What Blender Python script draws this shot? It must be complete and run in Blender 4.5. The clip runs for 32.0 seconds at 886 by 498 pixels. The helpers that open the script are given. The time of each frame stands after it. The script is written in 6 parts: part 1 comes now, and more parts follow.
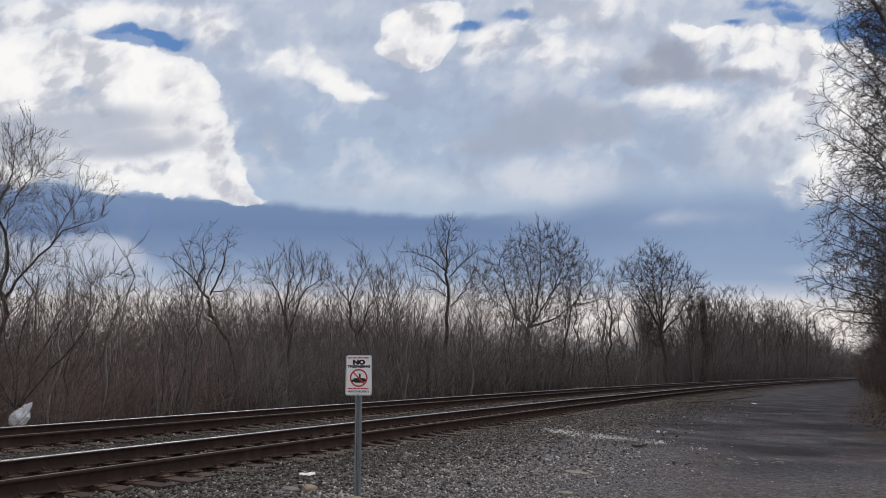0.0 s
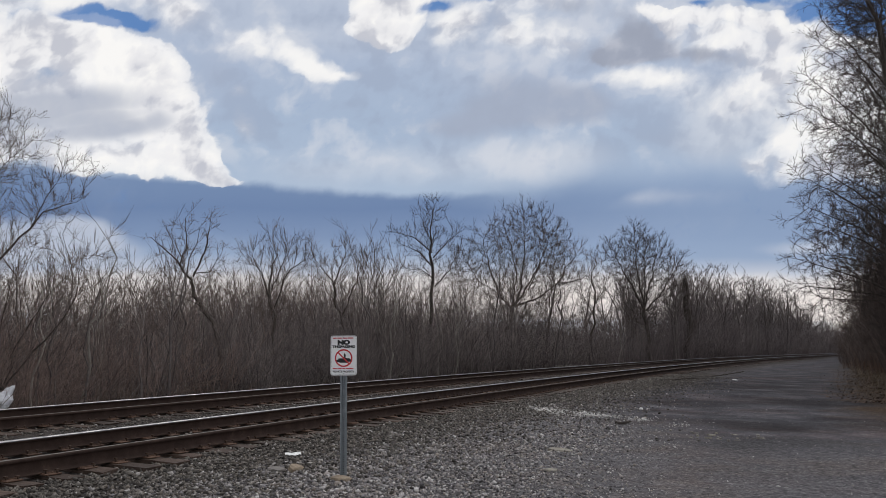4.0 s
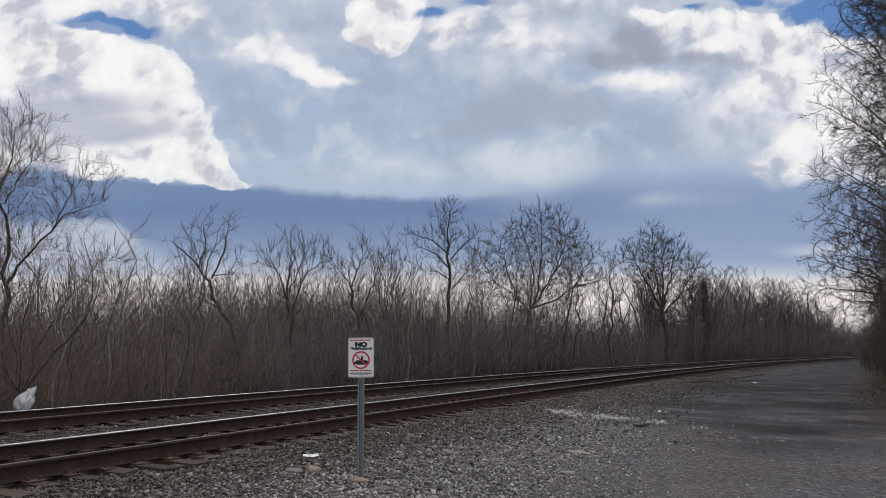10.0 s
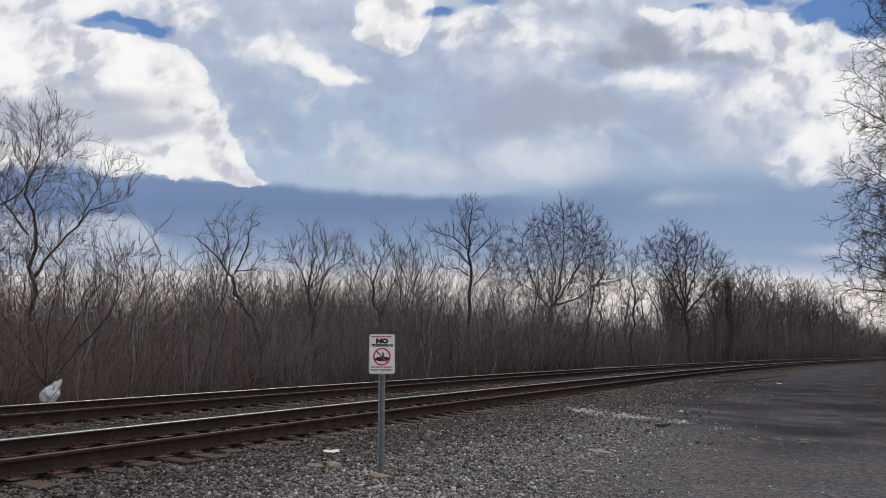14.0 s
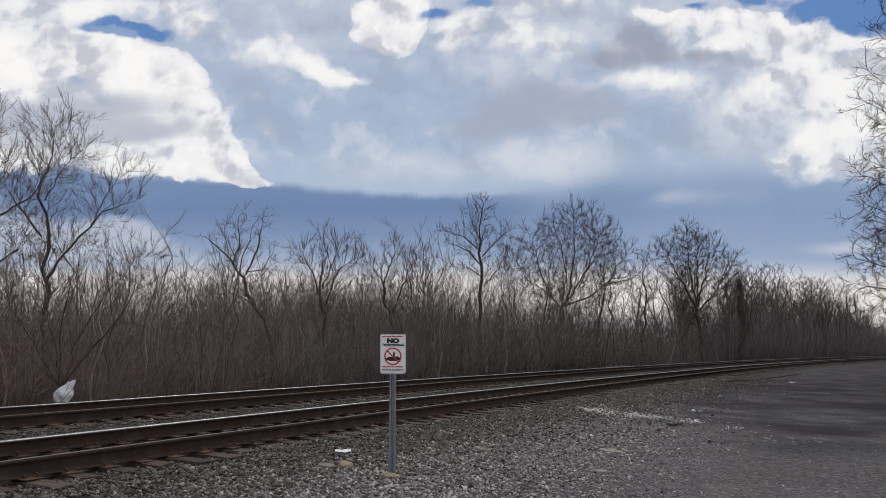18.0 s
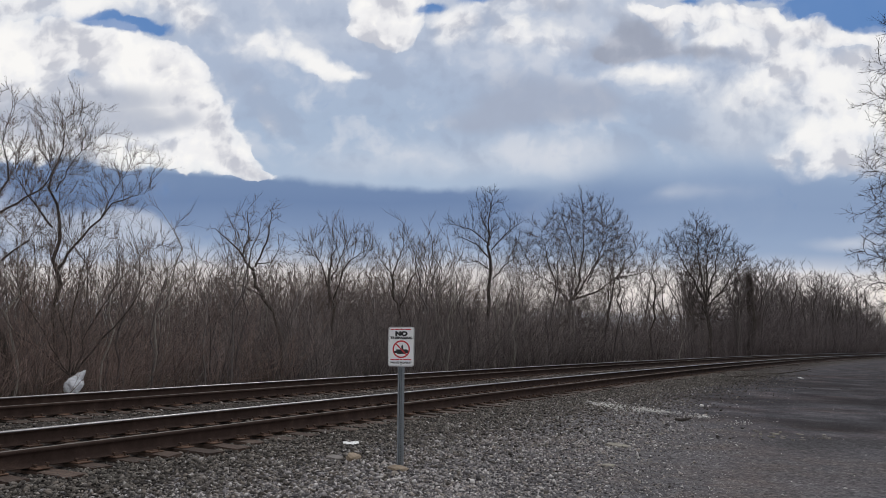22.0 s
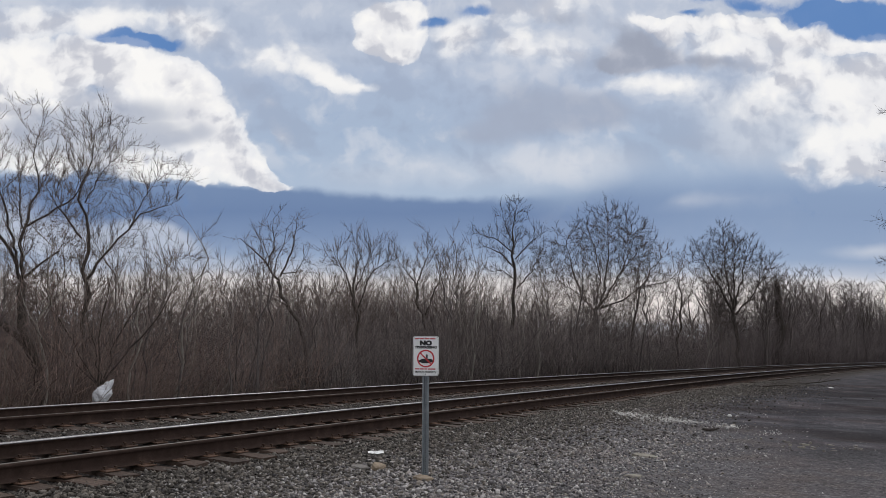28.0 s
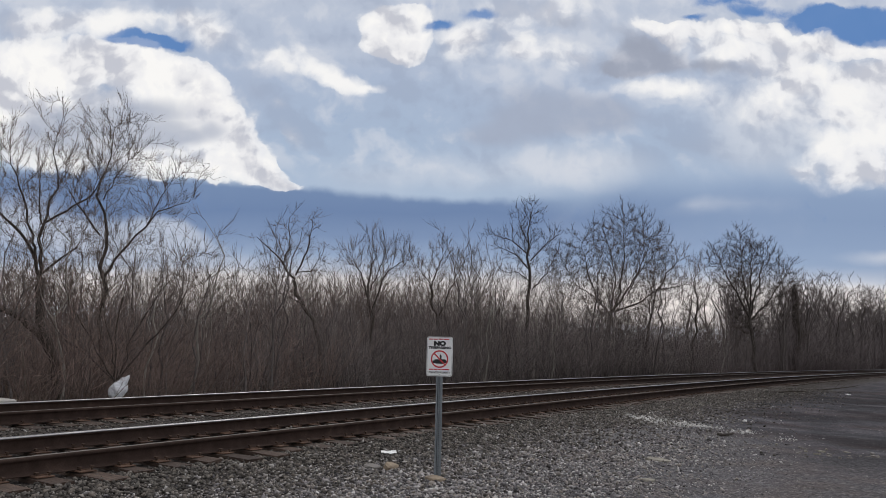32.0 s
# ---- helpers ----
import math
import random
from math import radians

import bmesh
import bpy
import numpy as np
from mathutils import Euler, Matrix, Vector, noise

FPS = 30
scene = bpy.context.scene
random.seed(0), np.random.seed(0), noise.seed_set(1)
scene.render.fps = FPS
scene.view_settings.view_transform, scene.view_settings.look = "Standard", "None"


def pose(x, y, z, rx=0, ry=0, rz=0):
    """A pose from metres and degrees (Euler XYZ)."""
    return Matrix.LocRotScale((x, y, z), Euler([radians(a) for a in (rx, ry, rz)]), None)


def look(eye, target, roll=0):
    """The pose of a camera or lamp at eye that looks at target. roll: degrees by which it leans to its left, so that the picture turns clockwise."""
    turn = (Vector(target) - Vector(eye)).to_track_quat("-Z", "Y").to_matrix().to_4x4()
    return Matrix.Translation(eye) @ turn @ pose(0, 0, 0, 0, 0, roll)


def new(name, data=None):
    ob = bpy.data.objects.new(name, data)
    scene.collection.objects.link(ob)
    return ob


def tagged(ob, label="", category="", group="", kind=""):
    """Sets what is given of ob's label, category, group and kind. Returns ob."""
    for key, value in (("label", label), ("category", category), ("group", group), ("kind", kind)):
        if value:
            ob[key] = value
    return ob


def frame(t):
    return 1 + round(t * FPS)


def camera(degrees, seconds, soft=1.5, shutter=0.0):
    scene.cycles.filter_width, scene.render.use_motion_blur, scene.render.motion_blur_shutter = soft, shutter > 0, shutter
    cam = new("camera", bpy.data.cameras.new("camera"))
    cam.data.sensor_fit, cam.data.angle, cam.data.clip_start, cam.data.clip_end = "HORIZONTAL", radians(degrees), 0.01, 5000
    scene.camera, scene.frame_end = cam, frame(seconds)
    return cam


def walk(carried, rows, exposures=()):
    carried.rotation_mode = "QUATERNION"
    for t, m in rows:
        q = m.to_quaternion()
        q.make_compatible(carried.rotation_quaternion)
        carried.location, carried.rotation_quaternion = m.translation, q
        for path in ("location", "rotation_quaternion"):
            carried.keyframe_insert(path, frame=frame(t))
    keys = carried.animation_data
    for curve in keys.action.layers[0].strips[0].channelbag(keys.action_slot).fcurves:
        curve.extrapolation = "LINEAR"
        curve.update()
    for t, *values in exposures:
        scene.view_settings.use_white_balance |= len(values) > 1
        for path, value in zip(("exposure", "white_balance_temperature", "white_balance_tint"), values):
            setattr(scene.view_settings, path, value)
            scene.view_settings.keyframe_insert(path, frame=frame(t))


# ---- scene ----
cam = camera(56.74, 32.0, soft=0.8)
walk(cam, [
    (0, pose(0, 0, 1.55, 97.921, -0.925, -5.818)), (0.5, pose(0, 0, 1.55, 97.744, -0.885, -5.918)),
    (1, pose(0, 0, 1.55, 97.234, -0.292, -6.261)), (1.5, pose(0, 0, 1.55, 97.007, 0.135, -6.631)), (2, pose(0, 0, 1.55, 96.801, 0.114, -6.946)),
    (2.5, pose(0, 0, 1.55, 96.621, -0.009, -7.097)), (3, pose(0, 0, 1.55, 96.479, -0.160, -6.993)), (3.5, pose(0, 0, 1.55, 96.550, -0.340, -6.914)),
    (5.5, pose(0, 0, 1.55, 96.350, -0.708, -6.801)), (6, pose(0, 0, 1.55, 96.491, -0.775, -6.750)), (6.5, pose(0, 0, 1.55, 96.482, -0.782, -6.630)),
    (7, pose(0, 0, 1.55, 96.233, -0.694, -6.543)), (7.5, pose(0, 0, 1.55, 95.967, -0.426, -6.532)), (8, pose(0, 0, 1.55, 95.975, -0.195, -6.568)),
    (8.5, pose(0, 0, 1.55, 96.251, -0.185, -6.625)), (9, pose(0, 0, 1.55, 96.418, -0.145, -6.347)), (9.5, pose(0, 0, 1.55, 96.526, -0.300, -5.930)),
    (10, pose(0, 0, 1.55, 96.658, -0.536, -5.687)), (10.5, pose(0, 0, 1.55, 96.787, -0.614, -5.258)), (11, pose(0, 0, 1.55, 96.847, -0.756, -4.835)),
    (11.5, pose(0, 0, 1.55, 96.847, -0.864, -4.659)), (12, pose(0, 0, 1.55, 96.816, -0.987, -4.671)), (12.5, pose(0, 0, 1.55, 96.804, -1.010, -4.490)),
    (13, pose(0, 0, 1.55, 96.569, -0.981, -4.366)), (13.5, pose(0, 0, 1.55, 96.425, -1.053, -4.304)), (14, pose(0, 0, 1.55, 96.450, -1.073, -4.243)),
    (14.5, pose(0, 0, 1.55, 96.435, -1.164, -4.239)), (16.5, pose(0, 0, 1.55, 96.337, -1.345, -3.884)), (17, pose(0, 0, 1.55, 96.314, -1.217, -3.803)),
    (17.5, pose(0, 0, 1.55, 96.361, -1.002, -3.716)), (18, pose(0, 0, 1.55, 96.410, -0.926, -3.488)), (18.5, pose(0, 0, 1.55, 96.366, -1.068, -3.247)),
    (19, pose(0, 0, 1.55, 96.112, -1.287, -3.130)), (19.5, pose(0, 0, 1.55, 95.912, -1.222, -3.164)), (20, pose(0, 0, 1.55, 95.969, -1.252, -3.264)),
    (20.5, pose(0, 0, 1.55, 95.985, -1.285, -3.380)), (21, pose(0, 0, 1.55, 95.927, -1.288, -3.444)), (21.5, pose(0, 0, 1.55, 95.889, -1.332, -3.233)),
    (22, pose(0, 0, 1.55, 95.930, -1.319, -2.909)), (22.5, pose(0, 0, 1.55, 96.002, -1.370, -2.576)), (23, pose(0, 0, 1.55, 96.090, -1.589, -2.290)),
    (23.5, pose(0, 0, 1.55, 96.190, -1.671, -2.101)), (24, pose(0, 0, 1.55, 96.266, -1.623, -2.038)), (24.5, pose(0, 0, 1.55, 96.384, -1.513, -1.984)),
    (25, pose(0, 0, 1.55, 96.749, -1.343, -1.806)), (25.5, pose(0, 0, 1.55, 96.866, -1.406, -1.733)), (27.5, pose(0, 0, 1.55, 96.611, -1.333, -1.649)),
    (28, pose(0, 0, 1.55, 96.534, -1.269, -1.209)), (28.5, pose(0, 0, 1.55, 96.569, -1.326, -1.036)), (29, pose(0, 0, 1.55, 96.589, -1.578, -0.840)),
    (29.5, pose(0, 0, 1.55, 96.556, -1.648, -0.683)), (30, pose(0, 0, 1.55, 96.499, -1.722, -0.595)), (30.5, pose(0, 0, 1.55, 96.584, -1.814, -0.456)),
    (31, pose(0, 0, 1.55, 96.680, -1.986, -0.320)), (31.5, pose(0, 0, 1.55, 96.719, -2.106, -0.240)), (32, pose(0, 0, 1.55, 96.550, -2.073, -0.238)),
])

# ---- world, sun ----
SUN_AZ, SUN_EL = 24.0, 46.0      # degrees clockwise from +y, degrees up
world = bpy.data.worlds.new("world")
scene.world = world
world.use_nodes = True
wn, wl = world.node_tree.nodes, world.node_tree.links
wn.clear()
w_sky = wn.new("ShaderNodeTexSky")
w_sky.sky_type, w_sky.sun_disc = "NISHITA", False
w_sky.sun_elevation, w_sky.sun_rotation = radians(SUN_EL), radians(SUN_AZ)
w_sky.air_density, w_sky.dust_density = 1.2, 1.5
w_gain = wn.new("ShaderNodeVectorMath")
w_gain.operation, w_gain.inputs[3].default_value = "SCALE", 0.08
wl.new(w_sky.outputs[0], w_gain.inputs[0])
w_co = wn.new("ShaderNodeTexCoord")
w_noise = wn.new("ShaderNodeTexNoise")
w_noise.inputs["Scale"].default_value, w_noise.inputs["Detail"].default_value = 2.2, 6.0
wl.new(w_co.outputs["Generated"], w_noise.inputs["Vector"])
w_ramp = wn.new("ShaderNodeMapRange")
w_ramp.inputs["From Min"].default_value, w_ramp.inputs["From Max"].default_value = 0.30, 0.46
wl.new(w_noise.outputs["Fac"], w_ramp.inputs["Value"])
w_mix = wn.new("ShaderNodeMix")
w_mix.data_type = "RGBA"
w_mix.inputs["B"].default_value = (0.80, 0.81, 0.865, 1)
wl.new(w_ramp.outputs[0], w_mix.inputs["Factor"])
wl.new(w_gain.outputs[0], w_mix.inputs["A"])
w_bg = wn.new("ShaderNodeBackground")
w_bg.inputs["Strength"].default_value = 1.0
wl.new(w_mix.outputs["Result"], w_bg.inputs["Color"])
w_out = wn.new("ShaderNodeOutputWorld")
wl.new(w_bg.outputs[0], w_out.inputs["Surface"])

sun = new("sun", bpy.data.lights.new("sun", "SUN"))
sun.data.energy, sun.data.angle, sun.data.color = 0.8, radians(14), (1.0, 0.95, 0.88)
sun_way = Vector((math.sin(radians(SUN_AZ)) * math.cos(radians(SUN_EL)), math.cos(radians(SUN_AZ)) * math.cos(radians(SUN_EL)), math.sin(radians(SUN_EL))))
sun.matrix_world = look(sun_way * 60, (0, 0, 0))
scene.view_settings.exposure = 0.0


# ---- plan: the double track runs on an arc ----
TH0, RAD = radians(58.53), 700.0
P0 = np.array([0.0, 16.59])
ARC = P0 + RAD * np.array([math.sin(TH0), -math.cos(TH0)])
RAIL_TOP, SPACING, HALF = 0.278, 4.28, 0.755


def track(s, n, z=0.0):
    """A point s metres along the near track's centre line, n metres to its far side."""
    th = TH0 - s / RAD
    return Vector((ARC[0] - (RAD + n) * math.sin(th), ARC[1] + (RAD + n) * math.cos(th), z))


def heading(s):
    return TH0 - s / RAD


def across(x, y):
    """Metres from the near track's centre line, positive to the far side; works on arrays."""
    return np.hypot(x - ARC[0], y - ARC[1]) - RAD


def along(x, y):
    return (TH0 - np.arctan2(-(x - ARC[0]), y - ARC[1])) * RAD


def smooth(a, b, x):
    t = np.clip((x - a) / (b - a), 0, 1)
    return t * t * (3 - 2 * t)


def bank_dist(x, y):
    """Metres to the right of the edge of the road."""
    return (x - 14.5) * 0.84 - (y - 21.0) * 0.54


def waves(x, y, k, seed):
    """A cheap smooth noise on arrays, about -1 to 1."""
    r = np.random.RandomState(seed)
    out = 0
    for i in range(7):
        a, ph, f = r.uniform(0, 6.28), r.uniform(0, 6.28), k * r.uniform(0.5, 1.8)
        out = out + np.sin(f * (x * np.cos(a) + y * np.sin(a)) + ph + 1.7 * np.sin(0.37 * f * (y * np.cos(a) - x * np.sin(a)) + ph * 2))
    return out / 4


def ground_z(x, y):
    n = across(x, y)
    z = 0.020 * smooth(-2.1, -1.2, n) + 0.015 * smooth(-0.9, -0.3, n) - 0.035 * smooth(SPACING + 0.9, SPACING + 1.4, n) + 0.012 * smooth(-3.6, -1.5, n)
    z = z - 0.6 * smooth(SPACING + 1.9, SPACING + 5.0, n)
    z = z + 0.9 * smooth(0.3, 7, bank_dist(x, y)) * smooth(14, 20, y)
    rough = 0.012 + 0.10 * smooth(SPACING + 2.5, SPACING + 6, n) + 0.07 * smooth(0, 3, bank_dist(x, y)) * smooth(14, 20, y)
    far = smooth(60, 200, np.hypot(x, y))
    return z + rough * waves(x, y, 1.6, 3) * (1 - far) + 0.02 * waves(x, y, 0.45, 5) * smooth(1.6, 3.5, np.abs(n - 2.1) - 2)


# ---- mesh helpers ----
def mesh_np(name, verts, faces):
    """A mesh from numpy arrays of vertices and of equal-sided faces."""
    verts, faces = np.asarray(verts, dtype=np.float32), np.asarray(faces, dtype=np.int32)
    me, k = bpy.data.meshes.new(name), faces.shape[1]
    me.vertices.add(len(verts))
    me.vertices.foreach_set("co", verts.ravel())
    me.loops.add(faces.size)
    me.loops.foreach_set("vertex_index", faces.ravel())
    me.polygons.add(len(faces))
    me.polygons.foreach_set("loop_start", np.arange(0, faces.size, k, dtype=np.int32))
    me.update(calc_edges=True)
    return me


def solid(name, me, material, parent=None, label="", m=None, smooth_shade=False):
    if not me.materials:
        me.materials.append(material)
    if smooth_shade:
        me.polygons.foreach_set("use_smooth", np.ones(len(me.polygons), dtype=bool))
    ob = new(name, me)
    if parent:
        ob.parent = parent
    if m is not None:
        ob.matrix_basis = m
    return tagged(ob, label)


def part(name, bm, material, parent=None, label="", m=None, smooth_shade=False):
    """Links a bmesh as one mesh object under a thing or a part."""
    me = bpy.data.meshes.new(name)
    bm.to_mesh(me)
    bm.free()
    return solid(name, me, material, parent, label, m, smooth_shade)


def empty(name, m, label, category, group="", kind=""):
    ob = new(name)
    ob.empty_display_size = 0.2
    ob.matrix_basis = m
    return tagged(ob, label, category, group, kind)


def box_bm(sx, sy, sz, bevel=0.0, jitter=0.0, seed=0, segments=1):
    """A box standing on z = 0, centred in x and y."""
    bm = bmesh.new()
    bmesh.ops.create_cube(bm, size=1, matrix=Matrix.LocRotScale((0, 0, sz / 2), None, (sx, sy, sz)))
    if bevel:
        bmesh.ops.bevel(bm, geom=bm.edges[:], offset=bevel, segments=segments, affect="EDGES")
    if jitter:
        r = random.Random(seed)
        for v in bm.verts:
            v.co += Vector([r.uniform(-jitter, jitter) for _ in range(3)])
    return bm


def prism_bm(outline, z0, z1, bevel=0.0):
    """An outline in x and y, pulled up from z0 to z1."""
    bm = bmesh.new()
    f = bm.faces.new([bm.verts.new((x, y, z0)) for x, y in outline])
    top = bmesh.ops.extrude_face_region(bm, geom=[f])["geom"]
    bmesh.ops.translate(bm, verts=[g for g in top if isinstance(g, bmesh.types.BMVert)], vec=(0, 0, z1 - z0))
    bmesh.ops.recalc_face_normals(bm, faces=bm.faces[:])
    if bevel:
        bmesh.ops.bevel(bm, geom=bm.edges[:], offset=bevel, segments=1, affect="EDGES")
    return bm


def rock_bm(sx, sy, sz, seed, rough=0.2):
    bm = bmesh.new()
    bmesh.ops.create_icosphere(bm, subdivisions=2, radius=0.5)
    for v in bm.verts:
        d = 1 + rough * noise.noise(v.co * 2.3 + Vector((seed * 7.1, seed, 0))) + rough * 0.5 * noise.noise(v.co * 6 + Vector((seed, 3, 0)))
        v.co = Vector((v.co.x * sx, v.co.y * sy, v.co.z * sz)) * d
    return bm


# ---- materials ----
def material(name):
    m = bpy.data.materials.new(name)
    m.use_nodes = True
    n = m.node_tree.nodes
    return m, n, m.node_tree.links, n["Principled BSDF"]


def node(n, kind, **values):
    nd = n.new("ShaderNode" + kind)
    for k, v in values.items():
        nd.inputs[k.replace("_", " ")].default_value = v
    return nd


def ramp(n, l, fac, stops):
    nd = n.new("ShaderNodeValToRGB")
    el = nd.color_ramp.elements
    while len(el) < len(stops):
        el.new(0.5)
    for e, (p, c) in zip(el, stops):
        e.position, e.color = p, (*c, 1)
    l.new(fac, nd.inputs[0])
    return nd.outputs[0]


def blend(n, l, fac, a, b, mode="MIX"):
    nd = n.new("ShaderNodeMix")
    nd.data_type, nd.blend_type = "RGBA", mode
    for sock, v in (("Factor", fac), ("A", a), ("B", b)):
        if isinstance(v, bpy.types.NodeSocket):
            l.new(v, nd.inputs[sock])
        elif isinstance(v, tuple):
            nd.inputs[sock].default_value = (*v, 1)
        else:
            nd.inputs[sock].default_value = v
    return nd.outputs["Result"]


def calc(n, l, op, a, b=0.0, c=None):
    nd = n.new("ShaderNodeMath")
    nd.operation = op
    for i, v in enumerate((a, b) if c is None else (a, b, c)):
        if isinstance(v, bpy.types.NodeSocket):
            l.new(v, nd.inputs[i])
        else:
            nd.inputs[i].default_value = v
    return nd.outputs[0]


def band(n, l, value, a, b):
    """0 below a, 1 above b, smooth between."""
    nd = n.new("ShaderNodeMapRange")
    nd.interpolation_type = "SMOOTHSTEP"
    nd.inputs["From Min"].default_value, nd.inputs["From Max"].default_value = a, b
    l.new(value, nd.inputs["Value"])
    return nd.outputs[0]


def surface(name, stops, scale=6.0, rough=0.85, metal=0.0, bump=0.3, fine=60.0, vary=0.0, bump_size=0.01, spec=0.3, stretch=None, islands=0.0):
    """A general worn surface: a colour ramp on two scales of noise, fine relief, and a shade of its own for each object or piece."""
    m, n, l, b = material(name)
    co = n.new("ShaderNodeTexCoord").outputs["Object"]
    if stretch:
        mp = n.new("ShaderNodeMapping")
        mp.inputs["Scale"].default_value = stretch
        l.new(co, mp.inputs[0])
        co = mp.outputs[0]
    if vary:
        info = n.new("ShaderNodeObjectInfo").outputs["Random"]
        off = n.new("ShaderNodeVectorMath")
        off.operation = "ADD"
        l.new(co, off.inputs[0])
        l.new(calc(n, l, "MULTIPLY", info, 53.0), off.inputs[1])
        co = off.outputs[0]
    big, small = node(n, "TexNoise", Scale=scale, Detail=5.0, Roughness=0.6), node(n, "TexNoise", Scale=fine, Detail=3.0, Roughness=0.65)
    l.new(co, big.inputs["Vector"])
    l.new(co, small.inputs["Vector"])
    fac = calc(n, l, "ADD", calc(n, l, "MULTIPLY", big.outputs["Fac"], 0.65), calc(n, l, "MULTIPLY", small.outputs["Fac"], 0.35))
    col = ramp(n, l, fac, stops)
    if vary:
        col = blend(n, l, 1.0, col, ramp(n, l, info, [(0, (1 - vary,) * 3), (1, (1 + vary,) * 3)]), "MULTIPLY")
    if islands:
        isl = n.new("ShaderNodeNewGeometry").outputs["Random Per Island"]
        col = blend(n, l, 1.0, col, ramp(n, l, isl, [(0, (1 - islands,) * 3), (0.8, (1.0, 0.99, 0.98)), (1, (1 + islands,) * 3)]), "MULTIPLY")
    l.new(col, b.inputs["Base Color"])
    b.inputs["Roughness"].default_value, b.inputs["Metallic"].default_value = rough, metal
    b.inputs["Specular IOR Level"].default_value = spec
    if bump:
        bp = node(n, "Bump", Strength=bump, Distance=bump_size)
        l.new(fac, bp.inputs["Height"])
        l.new(bp.outputs[0], b.inputs["Normal"])
    return m


def ground_material():
    m, n, l, b = material("ground")
    co = n.new("ShaderNodeTexCoord").outputs["Object"]
    sep = n.new("ShaderNodeSeparateXYZ")
    l.new(co, sep.inputs[0])
    flat = n.new("ShaderNodeCombineXYZ")
    l.new(sep.outputs[0], flat.inputs[0])
    l.new(sep.outputs[1], flat.inputs[1])
    dist = n.new("ShaderNodeVectorMath")
    dist.operation = "DISTANCE"
    l.new(flat.outputs[0], dist.inputs[0])
    dist.inputs[1].default_value = (ARC[0], ARC[1], 0)
    wob = node(n, "TexNoise", Scale=0.5, Detail=4.0)
    l.new(co, wob.inputs["Vector"])
    off = calc(n, l, "SUBTRACT", dist.outputs["Value"], RAD)
    off = calc(n, l, "ADD", off, calc(n, l, "MULTIPLY", calc(n, l, "SUBTRACT", wob.outputs["Fac"], 0.5), 3.0))
    bank = calc(n, l, "SUBTRACT", calc(n, l, "MULTIPLY", calc(n, l, "SUBTRACT", sep.outputs[0], 14.5), 0.84), calc(n, l, "MULTIPLY", calc(n, l, "SUBTRACT", sep.outputs[1], 21.0), 0.54))
    bank = calc(n, l, "ADD", bank, calc(n, l, "MULTIPLY", calc(n, l, "SUBTRACT", wob.outputs["Fac"], 0.5), 5.0))
    # stones: cells at two sizes
    cells, cells2 = node(n, "TexVoronoi", Scale=26.0), node(n, "TexVoronoi", Scale=55.0)
    for c in (cells, cells2):
        l.new(co, c.inputs["Vector"])
    big, mid = node(n, "TexNoise", Scale=0.7, Detail=6.0, Roughness=0.65), node(n, "TexNoise", Scale=9.0, Detail=6.0, Roughness=0.7)
    for c in (big, mid):
        l.new(co, c.inputs["Vector"])
    tone = calc(n, l, "ADD", calc(n, l, "MULTIPLY", cells.outputs["Color"], 0.5), calc(n, l, "MULTIPLY", cells2.outputs["Color"], 0.5))
    tone = calc(n, l, "ADD", calc(n, l, "MULTIPLY", tone, 0.5), calc(n, l, "MULTIPLY", mid.outputs["Fac"], 0.5))
    gravel = ramp(n, l, tone, [(0.25, (0.022, 0.021, 0.022)), (0.45, (0.098, 0.093, 0.096)), (0.6, (0.18, 0.172, 0.176)), (0.8, (0.40, 0.388, 0.39))])
    dust = node(n, "TexNoise", Scale=0.45, Detail=6.0, Roughness=0.65)
    l.new(co, dust.inputs["Vector"])
    gravel = blend(n, l, calc(n, l, "MULTIPLY", band(n, l, dust.outputs["Fac"], 0.48, 0.62), 0.7), gravel, blend(n, l, 1.0, gravel, (1.15, 1.0, 0.86), "MULTIPLY"))
    ballast = ramp(n, l, tone, [(0.25, (0.014, 0.012, 0.011)), (0.5, (0.045, 0.038, 0.034)), (0.8, (0.17, 0.15, 0.135))])
    road = ramp(n, l, calc(n, l, "ADD", calc(n, l, "MULTIPLY", big.outputs["Fac"], 0.55), calc(n, l, "MULTIPLY", tone, 0.45)),
                [(0.36, (0.034, 0.033, 0.036)), (0.45, (0.056, 0.0545, 0.060)), (0.52, (0.078, 0.0765, 0.083)), (0.59, (0.120, 0.117, 0.124)), (0.70, (0.26, 0.252, 0.256))])
    ruts = n.new("ShaderNodeMapping")
    ruts.inputs["Rotation"].default_value, ruts.inputs["Scale"].default_value = (0, 0, radians(33)), (0.9, 0.45, 1)
    l.new(co, ruts.inputs[0])
    rut = node(n, "TexNoise", Scale=1.0, Detail=6.0, Roughness=0.65)
    l.new(ruts.outputs[0], rut.inputs["Vector"])
    road = blend(n, l, 1.0, road, ramp(n, l, rut.outputs["Fac"], [(0.35, (0.80, 0.79, 0.79)), (0.5, (0.92, 0.92, 0.93)), (0.66, (1.08, 1.08, 1.09))]), "MULTIPLY")
    earth = node(n, "TexNoise", Scale=0.33, Detail=7.0, Roughness=0.7)
    l.new(co, earth.inputs["Vector"])
    road = blend(n, l, calc(n, l, "MULTIPLY", band(n, l, earth.outputs["Fac"], 0.46, 0.66), 0.65), road, blend(n, l, 1.0, road, (1.25, 0.98, 0.88), "MULTIPLY"))
    away = calc(n, l, "MULTIPLY", band(n, l, sep.outputs[1], 11.0, 24.0), 3.4)
    lot = calc(n, l, "SUBTRACT", off, away)
